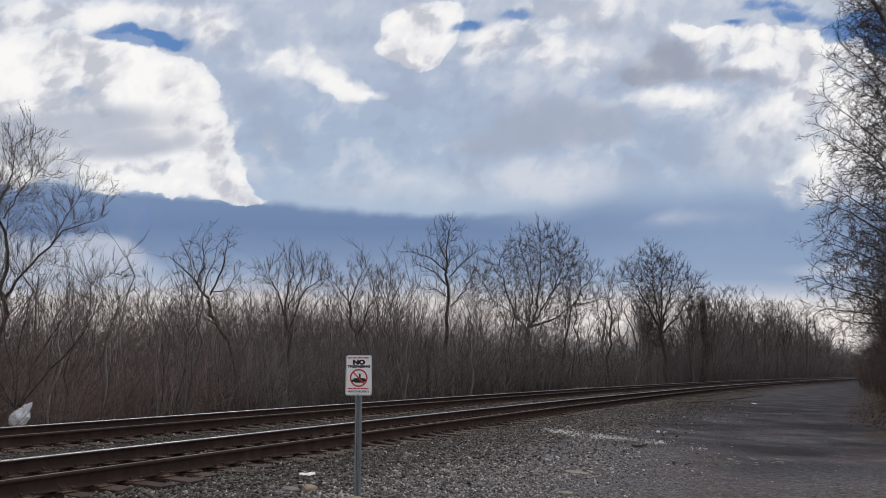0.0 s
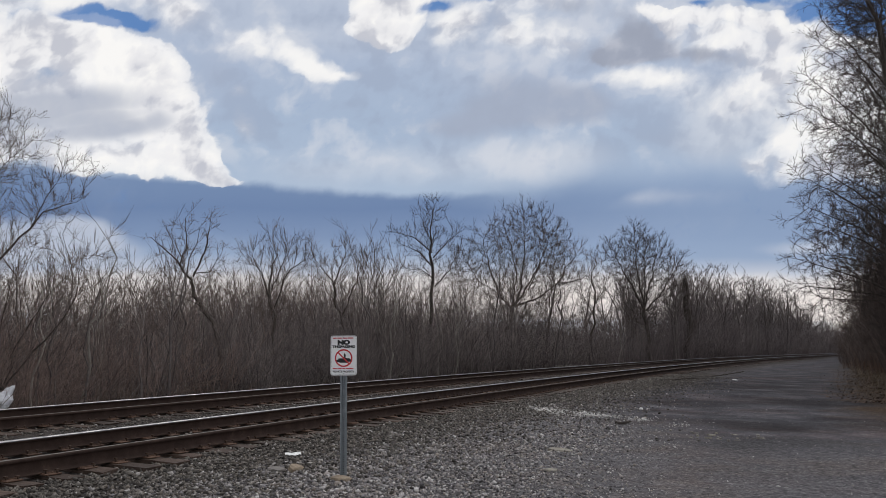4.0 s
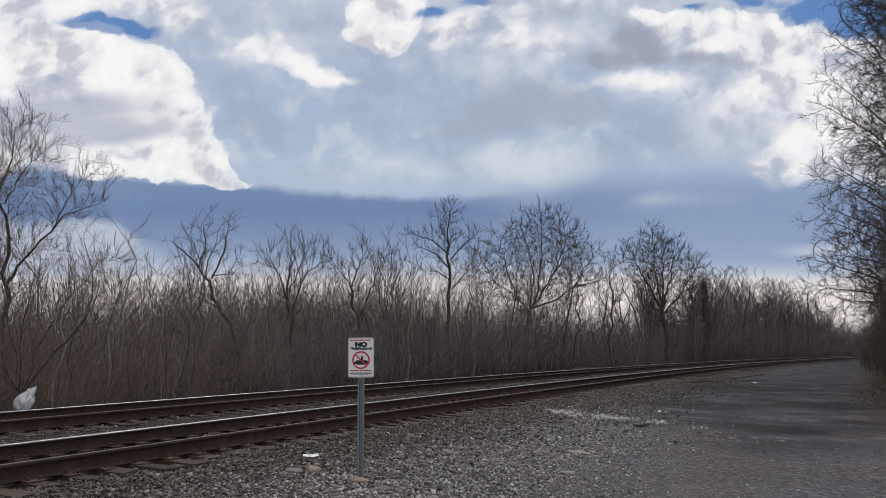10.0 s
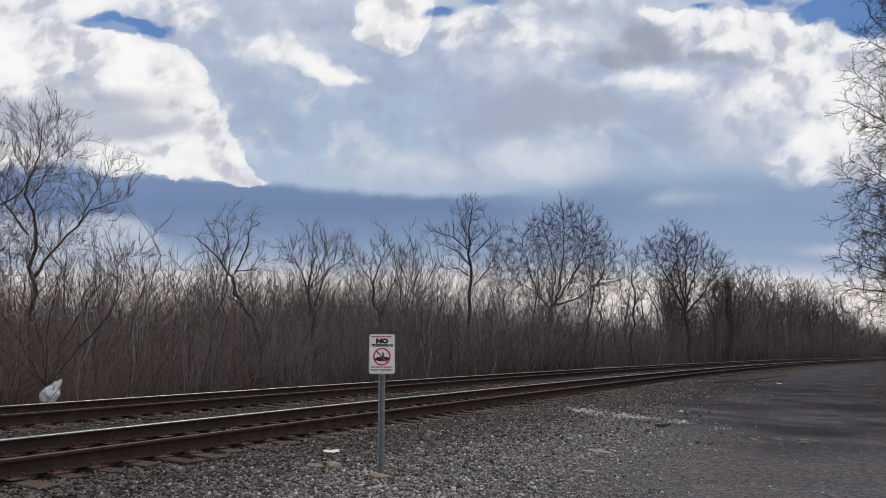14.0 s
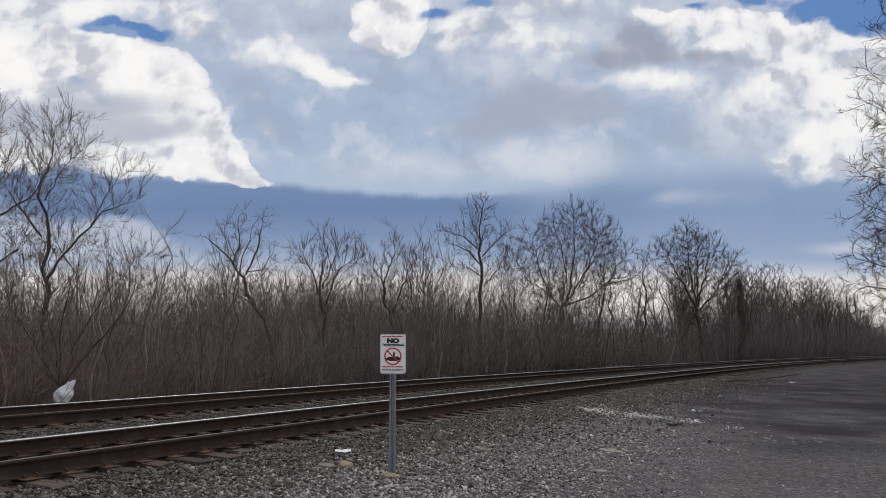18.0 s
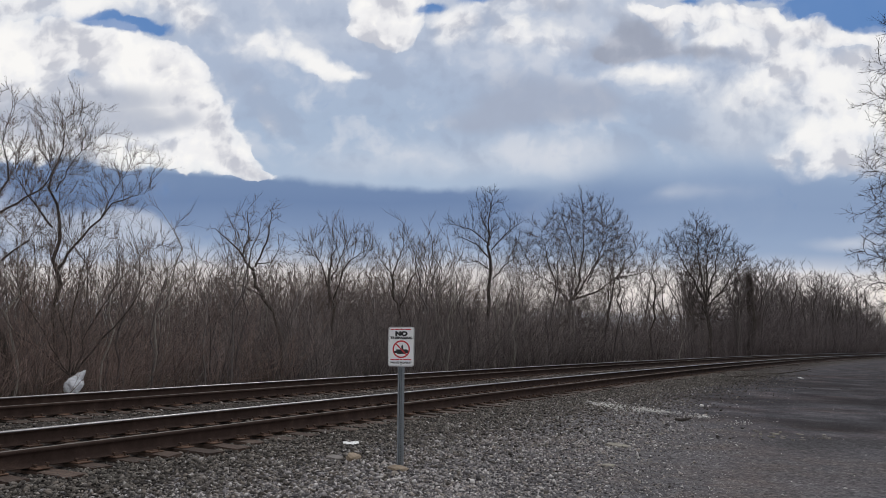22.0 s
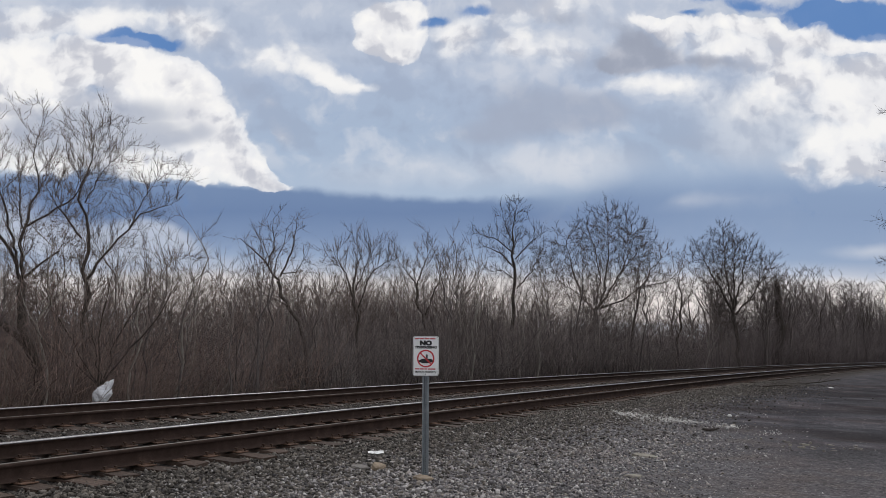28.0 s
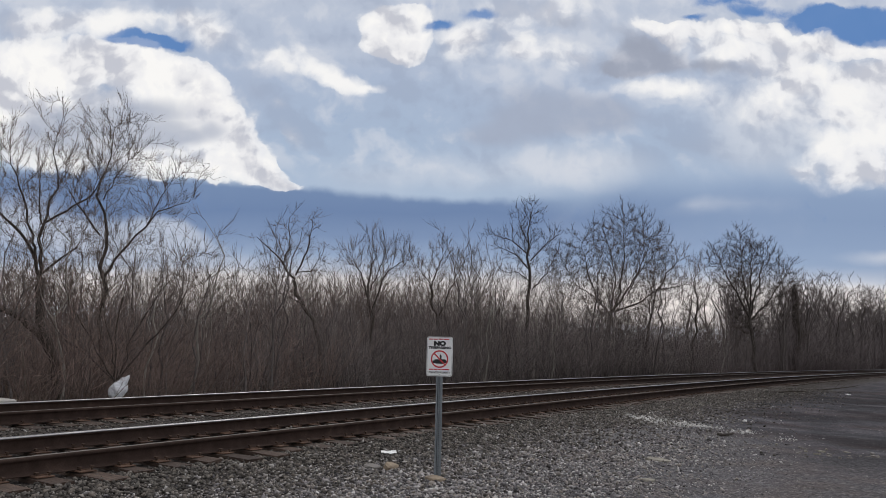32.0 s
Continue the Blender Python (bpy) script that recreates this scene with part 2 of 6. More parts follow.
    litter = ramp(n, l, tone, [(0.2, (0.022, 0.015, 0.011)), (0.5, (0.060, 0.042, 0.029)), (0.8, (0.16, 0.115, 0.078))])
    col = blend(n, l, band(n, l, lot, -4.8, -7.6), gravel, road)
    for x, y, rx, ry, ang, k in ((8.1, 15.3, 1.3, 1.3, 15, 0.6), (9.2, 21.6, 1.7, 1.6, 0, 0.4), (13.2, 21.3, 2.8, 2.0, -8, 0.55), (7.0, 12.6, 1.6, 0.9, 5, 0.35), (14.5, 30.5, 3.0, 3.4, 30, 0.35), (4.6, 9.9, 1.8, 0.7, 20, 0.25), (10.5, 16.0, 1.4, 1.3, 0, 0.3)):
        mp = n.new("ShaderNodeMapping")
        mp.vector_type = "TEXTURE"
        mp.inputs["Location"].default_value, mp.inputs["Rotation"].default_value, mp.inputs["Scale"].default_value = (x, y, 0), (0, 0, radians(ang)), (rx, ry, 1)
        wet = n.new("ShaderNodeVectorMath")
        wet.operation = "MULTIPLY_ADD"
        l.new(mid.outputs["Color"], wet.inputs[0])
        wet.inputs[1].default_value = (0.9, 0.9, 0)
        l.new(flat.outputs[0], wet.inputs[2])
        sh = n.new("ShaderNodeVectorMath")
        sh.operation = "SUBTRACT"
        l.new(wet.outputs[0], sh.inputs[0])
        sh.inputs[1].default_value = (0.45, 0.45, 0)
        l.new(sh.outputs[0], mp.inputs[0])
        g = n.new("ShaderNodeTexGradient")
        g.gradient_type = "SPHERICAL"
        l.new(mp.outputs[0], g.inputs[0])
        col = blend(n, l, calc(n, l, "MULTIPLY", band(n, l, g.outputs["Fac"], 0.0, 0.6), k), col, (0.013, 0.0105, 0.010))
    near_lot = calc(n, l, "MULTIPLY_ADD", calc(n, l, "SUBTRACT", big.outputs["Fac"], 0.5), 5.0, sep.outputs[1])
    grit = calc(n, l, "MULTIPLY", band(n, l, near_lot, 14.5, 9.5), 0.6)
    col = blend(n, l, grit, col, gravel)
    # road colour slightly darker by distance: strongest at y 19 to 30, gone by 48
    mid_road = calc(n, l, "MULTIPLY", calc(n, l, "MULTIPLY", band(n, l, near_lot, 13.0, 19.0), band(n, l, near_lot, 48.0, 30.0)), band(n, l, lot, -5.5, -8.0))
    col = blend(n, l, calc(n, l, "MULTIPLY", mid_road, 0.6), col, blend(n, l, 1.0, col, (0.86, 0.84, 0.85), "MULTIPLY"))
    col = blend(n, l, band(n, l, off, -4.0, -1.8), col, ballast)
    col = blend(n, l, band(n, l, off, 6.0, 7.6), col, litter)
    col = blend(n, l, calc(n, l, "MULTIPLY", band(n, l, bank, -1.4, 0.5), band(n, l, sep.outputs[1], 12, 19)), col, litter)
    l.new(col, b.inputs["Base Color"])
    b.inputs["Roughness"].default_value, b.inputs["Specular IOR Level"].default_value = 1.0, 0.08
    h = calc(n, l, "ADD", calc(n, l, "MULTIPLY", cells.outputs["Distance"], -0.8), calc(n, l, "MULTIPLY", mid.outputs["Fac"], 0.6))
    bp = node(n, "Bump", Strength=0.9, Distance=0.03)
    l.new(h, bp.inputs["Height"])
    l.new(bp.outputs[0], b.inputs["Normal"])
    return m


def stone_material(name, stops):
    """Broken stone: each piece takes its own shade."""
    m, n, l, b = material(name)
    isl = n.new("ShaderNodeNewGeometry").outputs["Random Per Island"]
    col = ramp(n, l, isl, stops)
    t = node(n, "TexNoise", Scale=40.0, Detail=4.0, Roughness=0.7)
    l.new(n.new("ShaderNodeTexCoord").outputs["Object"], t.inputs["Vector"])
    col = blend(n, l, 1.0, col, ramp(n, l, t.outputs["Fac"], [(0.3, (0.7, 0.68, 0.66)), (0.7, (1.25, 1.25, 1.25))]), "MULTIPLY")
    l.new(col, b.inputs["Base Color"])
    b.inputs["Roughness"].default_value, b.inputs["Specular IOR Level"].default_value = 0.85, 0.3
    return m


M_GROUND = ground_material()
M_BALLAST = stone_material("ballast_stone", [(0.0, (0.030, 0.026, 0.023)), (0.3, (0.068, 0.060, 0.052)), (0.6, (0.118, 0.108, 0.094)), (0.8, (0.150, 0.128, 0.108)), (0.95, (0.185, 0.170, 0.155)), (1.0, (0.36, 0.34, 0.32))])
M_GRAVEL = stone_material("gravel_stone", [(0.0, (0.050, 0.046, 0.047)), (0.25, (0.125, 0.117, 0.119)), (0.5, (0.225, 0.213, 0.214)), (0.68, (0.30, 0.265, 0.230)), (0.84, (0.39, 0.37, 0.362)), (0.96, (0.50, 0.482, 0.465)), (1.0, (0.66, 0.64, 0.62))])
M_PALE = surface("pale_stone", [(0.3, (0.42, 0.41, 0.39)), (0.7, (0.68, 0.67, 0.64))], scale=12, fine=90, islands=0.3, bump=0.2)
M_TAN = surface("sandstone", [(0.3, (0.13, 0.100, 0.070)), (0.55, (0.29, 0.230, 0.165)), (0.75, (0.44, 0.37, 0.285))], scale=9, fine=60, bump=0.4)
M_BUFF = surface("buff_stone", [(0.3, (0.15, 0.135, 0.108)), (0.55, (0.27, 0.25, 0.205)), (0.75, (0.40, 0.375, 0.32))], scale=11, fine=70, bump=0.4)
M_CHIP = surface("grey_chip", [(0.3, (0.11, 0.098, 0.088)), (0.7, (0.24, 0.222, 0.205))], scale=9, fine=60, bump=0.3)
M_RAIL = surface("rail_steel_rusty", [(0.3, (0.022, 0.014, 0.011)), (0.55, (0.045, 0.029, 0.023)), (0.75, (0.085, 0.056, 0.042))], scale=5, fine=70, rough=0.9, metal=0.0, bump=0.2, spec=0.15)
M_RAILDULL = surface("rail_dull_face", [(0.3, (0.10, 0.085, 0.073)), (0.7, (0.19, 0.165, 0.145))], scale=4, fine=40, rough=0.6, metal=0.3, bump=0.05)
M_RAILTOP = surface("rail_running_face", [(0.3, (0.19, 0.186, 0.19)), (0.7, (0.30, 0.295, 0.30))], scale=3, fine=40, rough=0.4, metal=0.85, bump=0.03)
M_TIE = surface("tie_wood", [(0.3, (0.024, 0.016, 0.012)), (0.5, (0.056, 0.037, 0.028)), (0.7, (0.115, 0.081, 0.062))], scale=5, fine=40, vary=0.35, bump=0.6, stretch=(0.6, 6, 3))
M_PLATE = surface("tie_plate_rust", [(0.3, (0.05, 0.029, 0.020)), (0.55, (0.105, 0.060, 0.040)), (0.75, (0.17, 0.105, 0.070))], scale=14, fine=80, vary=0.3, rough=0.8, metal=0.1)
M_SPIKE = surface("spike_rust", [(0.3, (0.035, 0.022, 0.016)), (0.7, (0.09, 0.055, 0.038))], scale=20, fine=90)
M_GALV = surface("galvanised_steel", [(0.3, (0.16, 0.18, 0.195)), (0.6, (0.23, 0.25, 0.265)), (0.8, (0.32, 0.34, 0.35))], scale=11, fine=70, rough=0.5, metal=0.55, bump=0.05)
M_SIGN = surface("sign_white", [(0.3, (0.70, 0.70, 0.70)), (0.7, (0.80, 0.80, 0.79))], scale=8, fine=40, rough=0.45, bump=0.0)
M_RED = surface("sign_red", [(0.3, (0.42, 0.03, 0.04)), (0.7, (0.52, 0.05, 0.055))], scale=20, fine=60, rough=0.45, bump=0.0)
M_BLACK = surface("sign_black", [(0.3, (0.012, 0.013, 0.014)), (0.7, (0.025, 0.026, 0.027))], scale=20, fine=60, rough=0.45, bump=0.0)
M_BARK = surface("bark_dark", [(0.3, (0.026, 0.021, 0.018)), (0.5, (0.062, 0.051, 0.043)), (0.72, (0.125, 0.107, 0.092))], scale=7, fine=45, vary=0.2, bump=0.6, stretch=(3, 3, 0.7))
M_TWIG = surface("twig_grey_brown", [(0.3, (0.080, 0.062, 0.054)), (0.6, (0.16, 0.128, 0.112))], scale=3, fine=20, vary=0.25, islands=0.35, bump=0.0)
M_STEM = surface("shrub_stem", [(0.3, (0.072, 0.062, 0.060)), (0.55, (0.175, 0.153, 0.145)), (0.75, (0.40, 0.365, 0.345))], scale=3, fine=30, vary=0.35, islands=0.7, bump=0.2)
M_BRUSH = surface("shrub_twig", [(0.3, (0.090, 0.074, 0.070)), (0.6, (0.215, 0.179, 0.169))], scale=2, fine=16, vary=0.3, islands=0.45, bump=0.0)
M_REDSTEM = surface("shrub_stem_russet", [(0.3, (0.085, 0.062, 0.054)), (0.55, (0.195, 0.147, 0.127)), (0.75, (0.36, 0.29, 0.25))], scale=3, fine=30, vary=0.3, islands=0.4, bump=0.2)
M_REDBRUSH = surface("shrub_twig_russet", [(0.3, (0.115, 0.080, 0.068)), (0.6, (0.265, 0.192, 0.166))], scale=2, fine=16, vary=0.3, islands=0.45, bump=0.0)
M_WOODTWIG = surface("woodland_twig", [(0.3, (0.072, 0.058, 0.056)), (0.6, (0.150, 0.124, 0.120))], scale=0.6, fine=8, vary=0.25, islands=0.4, bump=0.0)
M_WOODBARK = surface("woodland_bark", [(0.3, (0.055, 0.046, 0.042)), (0.5, (0.115, 0.098, 0.090)), (0.72, (0.21, 0.185, 0.168))], scale=5, fine=30, vary=0.25, bump=0.5, stretch=(3, 3, 0.7))
M_DARKTWIG = surface("twig_dark", [(0.3, (0.035, 0.027, 0.024)), (0.6, (0.08, 0.063, 0.056))], scale=3, fine=20, vary=0.2, islands=0.3, bump=0.0)
M_PALEBARK = surface("bark_pale", [(0.3, (0.16, 0.145, 0.125)), (0.55, (0.27, 0.25, 0.22)), (0.75, (0.38, 0.36, 0.32))], scale=5, fine=40, vary=0.3, bump=0.3, stretch=(3, 3, 0.7))
M_BUD = surface("bud_scale", [(0.3, (0.060, 0.040, 0.034)), (0.6, (0.13, 0.086, 0.070))], scale=3, fine=20, islands=0.4, bump=0.0)
M_FARBRUSH = surface("far_brush", [(0.3, (0.062, 0.046, 0.040)), (0.6, (0.138, 0.106, 0.092))], scale=0.4, fine=6, islands=0.4, bump=0.0)
M_BAG = surface("white_plastic_film", [(0.3, (0.62, 0.63, 0.66)), (0.7, (0.78, 0.79, 0.81))], scale=9, fine=30, rough=0.4, bump=0.4)
M_PAPER = surface("white_paper", [(0.3, (0.70, 0.70, 0.68)), (0.7, (0.82, 0.82, 0.80))], scale=20, fine=60, rough=0.8, bump=0.2)
M_SLAB = surface("pale_concrete", [(0.3, (0.33, 0.31, 0.28)), (0.7, (0.50, 0.48, 0.44))], scale=4, fine=50, bump=0.3)
M_STRAW = surface("dry_grass", [(0.3, (0.10, 0.075, 0.048)), (0.6, (0.20, 0.155, 0.105))], scale=3, fine=20, islands=0.4, bump=0.0)
M_PALESTRAW = surface("bleached_grass", [(0.3, (0.34, 0.31, 0.26)), (0.6, (0.52, 0.49, 0.43))], scale=3, fine=20, islands=0.3, bump=0.0)
M_RUSSET = surface("russet_cane", [(0.3, (0.085, 0.050, 0.034)), (0.6, (0.18, 0.112, 0.076))], scale=2, fine=20, islands=0.4, bump=0.0)
M_LEAF = surface("dead_leaf", [(0.3, (0.060, 0.036, 0.024)), (0.6, (0.125, 0.080, 0.054))], scale=3, fine=30, islands=0.5, bump=0.0)


# ---- sky: a sheet of drifting cloud ----
CLOUD_Z = 150.0
# heaps, veils and gaps of cloud as (bearing, height, half-width, half-height, tilt, weight)
WEST_HEAP = [
    (-0.484, 0.341, 0.098, 0.041, 2, 1.2), (-0.398, 0.338, 0.086, 0.035, -8, 1.2), (-0.356, 0.326, 0.06, 0.031, 2, 0.8), (-0.314, 0.315, 0.04, 0.031, -18, 1.4), (-0.296, 0.287, 0.04, 0.042, -58, 1.3),
    (-0.314, 0.272, 0.06, 0.042, -28, 0.8), (-0.263, 0.25, 0.037, 0.042, -58, 1.2), (-0.238, 0.22, 0.034, 0.035, -53, 1.2), (-0.22, 0.199, 0.034, 0.019, -28, 1.1), (-0.198, 0.186, 0.03, 0.007, -3, 0.8),
    (-0.269, 0.204, 0.073, 0.022, -3, 1), (-0.338, 0.215, 0.08, 0.028, 2, 0.8), (-0.418, 0.22, 0.092, 0.034, 2, 0.7), (-0.492, 0.231, 0.078, 0.041, 2, 0.7), (-0.447, 0.274, 0.144, 0.062, 2, 0.9),
    (-0.553, 0.283, 0.097, 0.089, 2, 1.2),
]
HIGH_WISPS = [
    (-0.492, 0.385, 0.105, 0.028, 3, 0.8), (-0.305, 0.383, 0.067, 0.028, -12, 0.75), (-0.388, 0.399, 0.1, 0.017, 3, 0.6), (-0.225, 0.352, 0.034, 0.021, 2, 0.55), (-0.189, 0.357, 0.024, 0.028, 62, 0.65),
    (-0.158, 0.337, 0.034, 0.015, -33, 0.8), (-0.125, 0.324, 0.031, 0.015, -13, 0.8), (-0.097, 0.321, 0.024, 0.006, 12, 0.5), (-0.213, 0.293, 0.016, 0.013, -43, 0.4), (-0.188, 0.246, 0.035, 0.013, -58, 0.5),
]
HIGH_PUFF = [
    (-0.088, 0.393, 0.031, 0.028, 3, 1.3), (-0.064, 0.373, 0.034, 0.021, -8, 1.3), (-0.046, 0.391, 0.028, 0.032, 3, 1.1), (-0.099, 0.377, 0.029, 0.013, 17, 0.8), (-0.07, 0.413, 0.055, 0.021, 3, 1.2),
]
MIDDLE_HEAP = [
    (0.019, 0.376, 0.035, 0.035, 2, 0.55), (0.009, 0.397, 0.042, 0.016, 3, 0.7), (0.045, 0.391, 0.049, 0.036, 2, 0.45), (0.104, 0.373, 0.049, 0.028, -8, 0.6), (0.154, 0.368, 0.035, 0.029, 2, 0.45),
    (0.244, 0.335, 0.05, 0.018, 2, 0.75), (0.292, 0.338, 0.040, 0.016, -6, 0.55), (0.423, 0.339, 0.043, 0.014, 17, 0.5), (0.375, 0.32, 0.115, 0.036, -8, 0.5), (0.366, 0.384, 0.108, 0.036, -3, 0.8),
    (0.11, 0.423, 0.112, 0.029, 3, 0.6),
]
EAST_RIM = [
    (0.254, 0.411, 0.036, 0.014, -27, 0.9), (0.285, 0.395, 0.021, 0.022, -38, 0.9), (0.301, 0.41, 0.029, 0.013, 3, 0.8), (0.341, 0.411, 0.043, 0.014, 8, 0.8), (0.384, 0.412, 0.043, 0.016, 3, 1),
    (0.415, 0.399, 0.036, 0.022, -23, 1), (0.459, 0.401, 0.036, 0.017, 12, 1.1), (0.49, 0.389, 0.044, 0.018, -8, 1.1), (0.541, 0.393, 0.044, 0.016, 12, 1.1), (0.594, 0.379, 0.059, 0.022, 2, 1.2),
]
EAST_BODY = [
    (0.48, 0.352, 0.109, 0.051, -8, 0.9), (0.564, 0.327, 0.088, 0.065, 2, 1), (0.655, 0.309, 0.089, 0.08, 2, 1.2),
]
EAST_FOOT = [
    (0.524, 0.297, 0.08, 0.036, 2, 0.7), (0.473, 0.266, 0.029, 0.029, -28, 0.8), (0.515, 0.25, 0.036, 0.043, -38, 1.2), (0.554, 0.233, 0.051, 0.026, 2, 1.1), (0.459, 0.233, 0.051, 0.026, -18, 0.5),
    (0.602, 0.263, 0.059, 0.058, 2, 1), (0.649, 0.243, 0.059, 0.036, 2, 1),
]
GREY_CROWNS = [
    (0.239, 0.371, 0.064, 0.027, 10, 1.3), (0.219, 0.355, 0.043, 0.014, 2, 1), (0.297, 0.362, 0.064, 0.016, -1, 0.9), (0.362, 0.361, 0.058, 0.016, -3, 0.6), (0.227, 0.399, 0.043, 0.022, 2, 0.6),
    (0.147, 0.411, 0.071, 0.021, 3, 0.6),
]
GREY_DEPTHS = [
    (0.135, 0.303, 0.091, 0.038, -3, 1.0), (0.096, 0.277, 0.08, 0.028, 2, 0.8), (0.206, 0.302, 0.055, 0.030, 2, 0.7), (0.05, 0.261, 0.076, 0.021, 2, 0.5), (0.311, 0.26, 0.093, 0.036, -8, 0.5),
    (-0.432, 0.268, 0.131, 0.025, 7, 1.2), (-0.338, 0.249, 0.073, 0.020, 7, 1.0), (-0.475, 0.232, 0.115, 0.034, 2, 0.8), (-0.293, 0.266, 0.027, 0.017, -38, 0.3), (-0.246, 0.309, 0.04, 0.063, 62, 0.35),
]
PALE_VEIL = [
    (-0.066, 0.208, 0.137, 0.031, 2, 0.5), (0.104, 0.225, 0.153, 0.042, 2, 0.7), (0.208, 0.235, 0.085, 0.042, 2, 0.5), (0.363, 0.305, 0.144, 0.057, -8, 0.6), (0.308, 0.181, 0.043, 0.014, 7, 0.35),
    (0.368, 0.188, 0.082, 0.015, 2, 0.3), (0.546, 0.127, 0.073, 0.011, 2, 0.6), (-0.152, 0.362, 0.163, 0.042, 2, 0.4), (0.051, 0.349, 0.139, 0.05, 2, 0.5),
    (0.42, 0.275, 0.10, 0.062, -8, 0.8), (0.36, 0.245, 0.08, 0.04, -12, 0.4),
]
LOW_LENS = [
    (-0.407, 0.116, 0.118, 0.029, 2, 0.9), (-0.32, 0.126, 0.063, 0.015, -10, 0.8), (-0.352, 0.099, 0.132, 0.02, 2, 0.7), (-0.527, 0.129, 0.097, 0.041, 2, 0.8),
]
BLUE_GAPS = [
    (-0.396, 0.37, 0.04, 0.014, -6, 1.1), (-0.354, 0.366, 0.04, 0.014, -8, 1.2), (-0.424, 0.375, 0.026, 0.01, 3, 0.5), (-0.017, 0.408, 0.026, 0.010, 3, 1.0), (0.037, 0.420, 0.034, 0.009, 3, 0.7),
    (0.307, 0.424, 0.022, 0.006, 3, 0.7), (0.389, 0.436, 0.043, 0.010, 3, 0.6), (0.455, 0.431, 0.051, 0.020, 3, 0.9), (0.515, 0.423, 0.066, 0.026, -2, 1.3), (0.581, 0.422, 0.089, 0.029, 3, 1.3),
    (0.351, 0.448, 0.087, 0.014, 3, 0.5),
]

BAND_TOP = [(0.0813, 0.190), (0.2194, 0.197), (0.2999, 0.1885), (0.3723, 0.182), (0.4454, 0.1755), (0.5285, 0.170), (0.5971, 0.181), (0.6657, 0.200), (0.76, 0.211), (0.8468, 0.2135), (0.9301, 0.213)]


def cloud_material():
    m = bpy.data.materials.new("cloud_layer")
    m.use_nodes = True
    n, l = m.node_tree.nodes, m.node_tree.links
    n.clear()
    co = n.new("ShaderNodeTexCoord").outputs["Object"]
    sep = n.new("ShaderNodeSeparateXYZ")
    l.new(co, sep.inputs[0])
    # the sheet's own map: bearing and height over the horizon
    u = calc(n, l, "DIVIDE", sep.outputs[0], sep.outputs[1])
    v = calc(n, l, "DIVIDE", CLOUD_Z, sep.outputs[1])
    uv = n.new("ShaderNodeCombineXYZ")
    l.new(u, uv.inputs[0])
    l.new(v, uv.inputs[1])
    uv = uv.outputs[0]
    mul = lambda x, y: calc(n, l, "MULTIPLY", x, y)
    mad = lambda x, y, z: calc(n, l, "MULTIPLY_ADD", x, y, z)
    sub = lambda x, y: calc(n, l, "SUBTRACT", x, y)

    def moved(vec, shift):
        mp = n.new("ShaderNodeMapping")
        mp.inputs["Location"].default_value = shift
        l.new(vec, mp.inputs[0])
        return mp.outputs[0]

    def noise_at(vec, scale, detail=8.0, rough=0.55, seed=0.0):
        t = node(n, "TexNoise", Scale=scale, Detail=detail, Roughness=rough)
        l.new(moved(vec, (seed * 3.1, seed, seed * 5)), t.inputs["Vector"])
        return t

    def warp(vec, scale, amount, seed):
        t = noise_at(vec, scale, 4.0, 0.55, seed)
        s = n.new("ShaderNodeVectorMath")
        s.operation = "SUBTRACT"
        l.new(t.outputs["Color"], s.inputs[0])
        s.inputs[1].default_value = (0.5, 0.5, 0.5)
        a = n.new("ShaderNodeVectorMath")
        a.operation = "MULTIPLY_ADD"
        l.new(s.outputs[0], a.inputs[0])
        a.inputs[1].default_value = (amount, amount, 0)
        l.new(vec, a.inputs[2])
        return a.outputs[0]

    def blobs(vec, rows):
        total = None
        for bu, bv, ru, rv, ang, w in rows:
            mp = n.new("ShaderNodeMapping")
            mp.vector_type = "TEXTURE"
            mp.inputs["Location"].default_value = (bu, bv, 0)
            mp.inputs["Rotation"].default_value = (0, 0, radians(ang))
            mp.inputs["Scale"].default_value = (ru * 1.12, rv * 1.12, 1)
            l.new(vec, mp.inputs[0])
            g = n.new("ShaderNodeTexGradient")
            g.gradient_type = "SPHERICAL"
            l.new(mp.outputs[0], g.inputs[0])
            total = mad(g.outputs["Fac"], w, 0.0 if total is None else total)
        return total

    def lumps(vec, scale, smoothness=0.4):
        """Rounded heaps: 1 at their middles, falling to about 0 between them."""
        t = n.new("ShaderNodeTexVoronoi")
        t.feature, t.voronoi_dimensions, t.normalize = "SMOOTH_F1", "2D", True
        for k, x in (("Scale", scale), ("Detail", 1.6), ("Roughness", 0.45), ("Lacunarity", 2.3), ("Smoothness", smoothness)):
            t.inputs[k].default_value = x
        l.new(vec, t.inputs["Vector"])
        return sub(1.0, mul(t.outputs["Distance"], 1.6))

    w1 = warp(warp(warp(uv, 6.0, 0.035, 1.0), 20.0, 0.022, 2.0), 55.0, 0.008, 7.0)
    soft = warp(uv, 5.0, 0.05, 3.0)
    fluff = sub(noise_at(w1, 34.0, 6.0, 0.58, 4.0).outputs["Fac"], 0.5)
    heap = sub(noise_at(w1, 10.0, 5.0, 0.52, 6.0).outputs["Fac"], 0.5)
    heap_sunward = sub(noise_at(moved(w1, (0.010, 0.022, 0)), 10.0, 5.0, 0.52, 6.0).outputs["Fac"], 0.5)
    mist = sub(noise_at(soft, 5.0, 5.0, 0.5, 5.0).outputs["Fac"], 0.5)
    lump = lumps(w1, 17.0)
    lump_sunward = lumps(moved(w1, (0.004, 0.009, 0)), 17.0)
    small = lumps(moved(w1, (0.31, 0.17, 0)), 40.0)
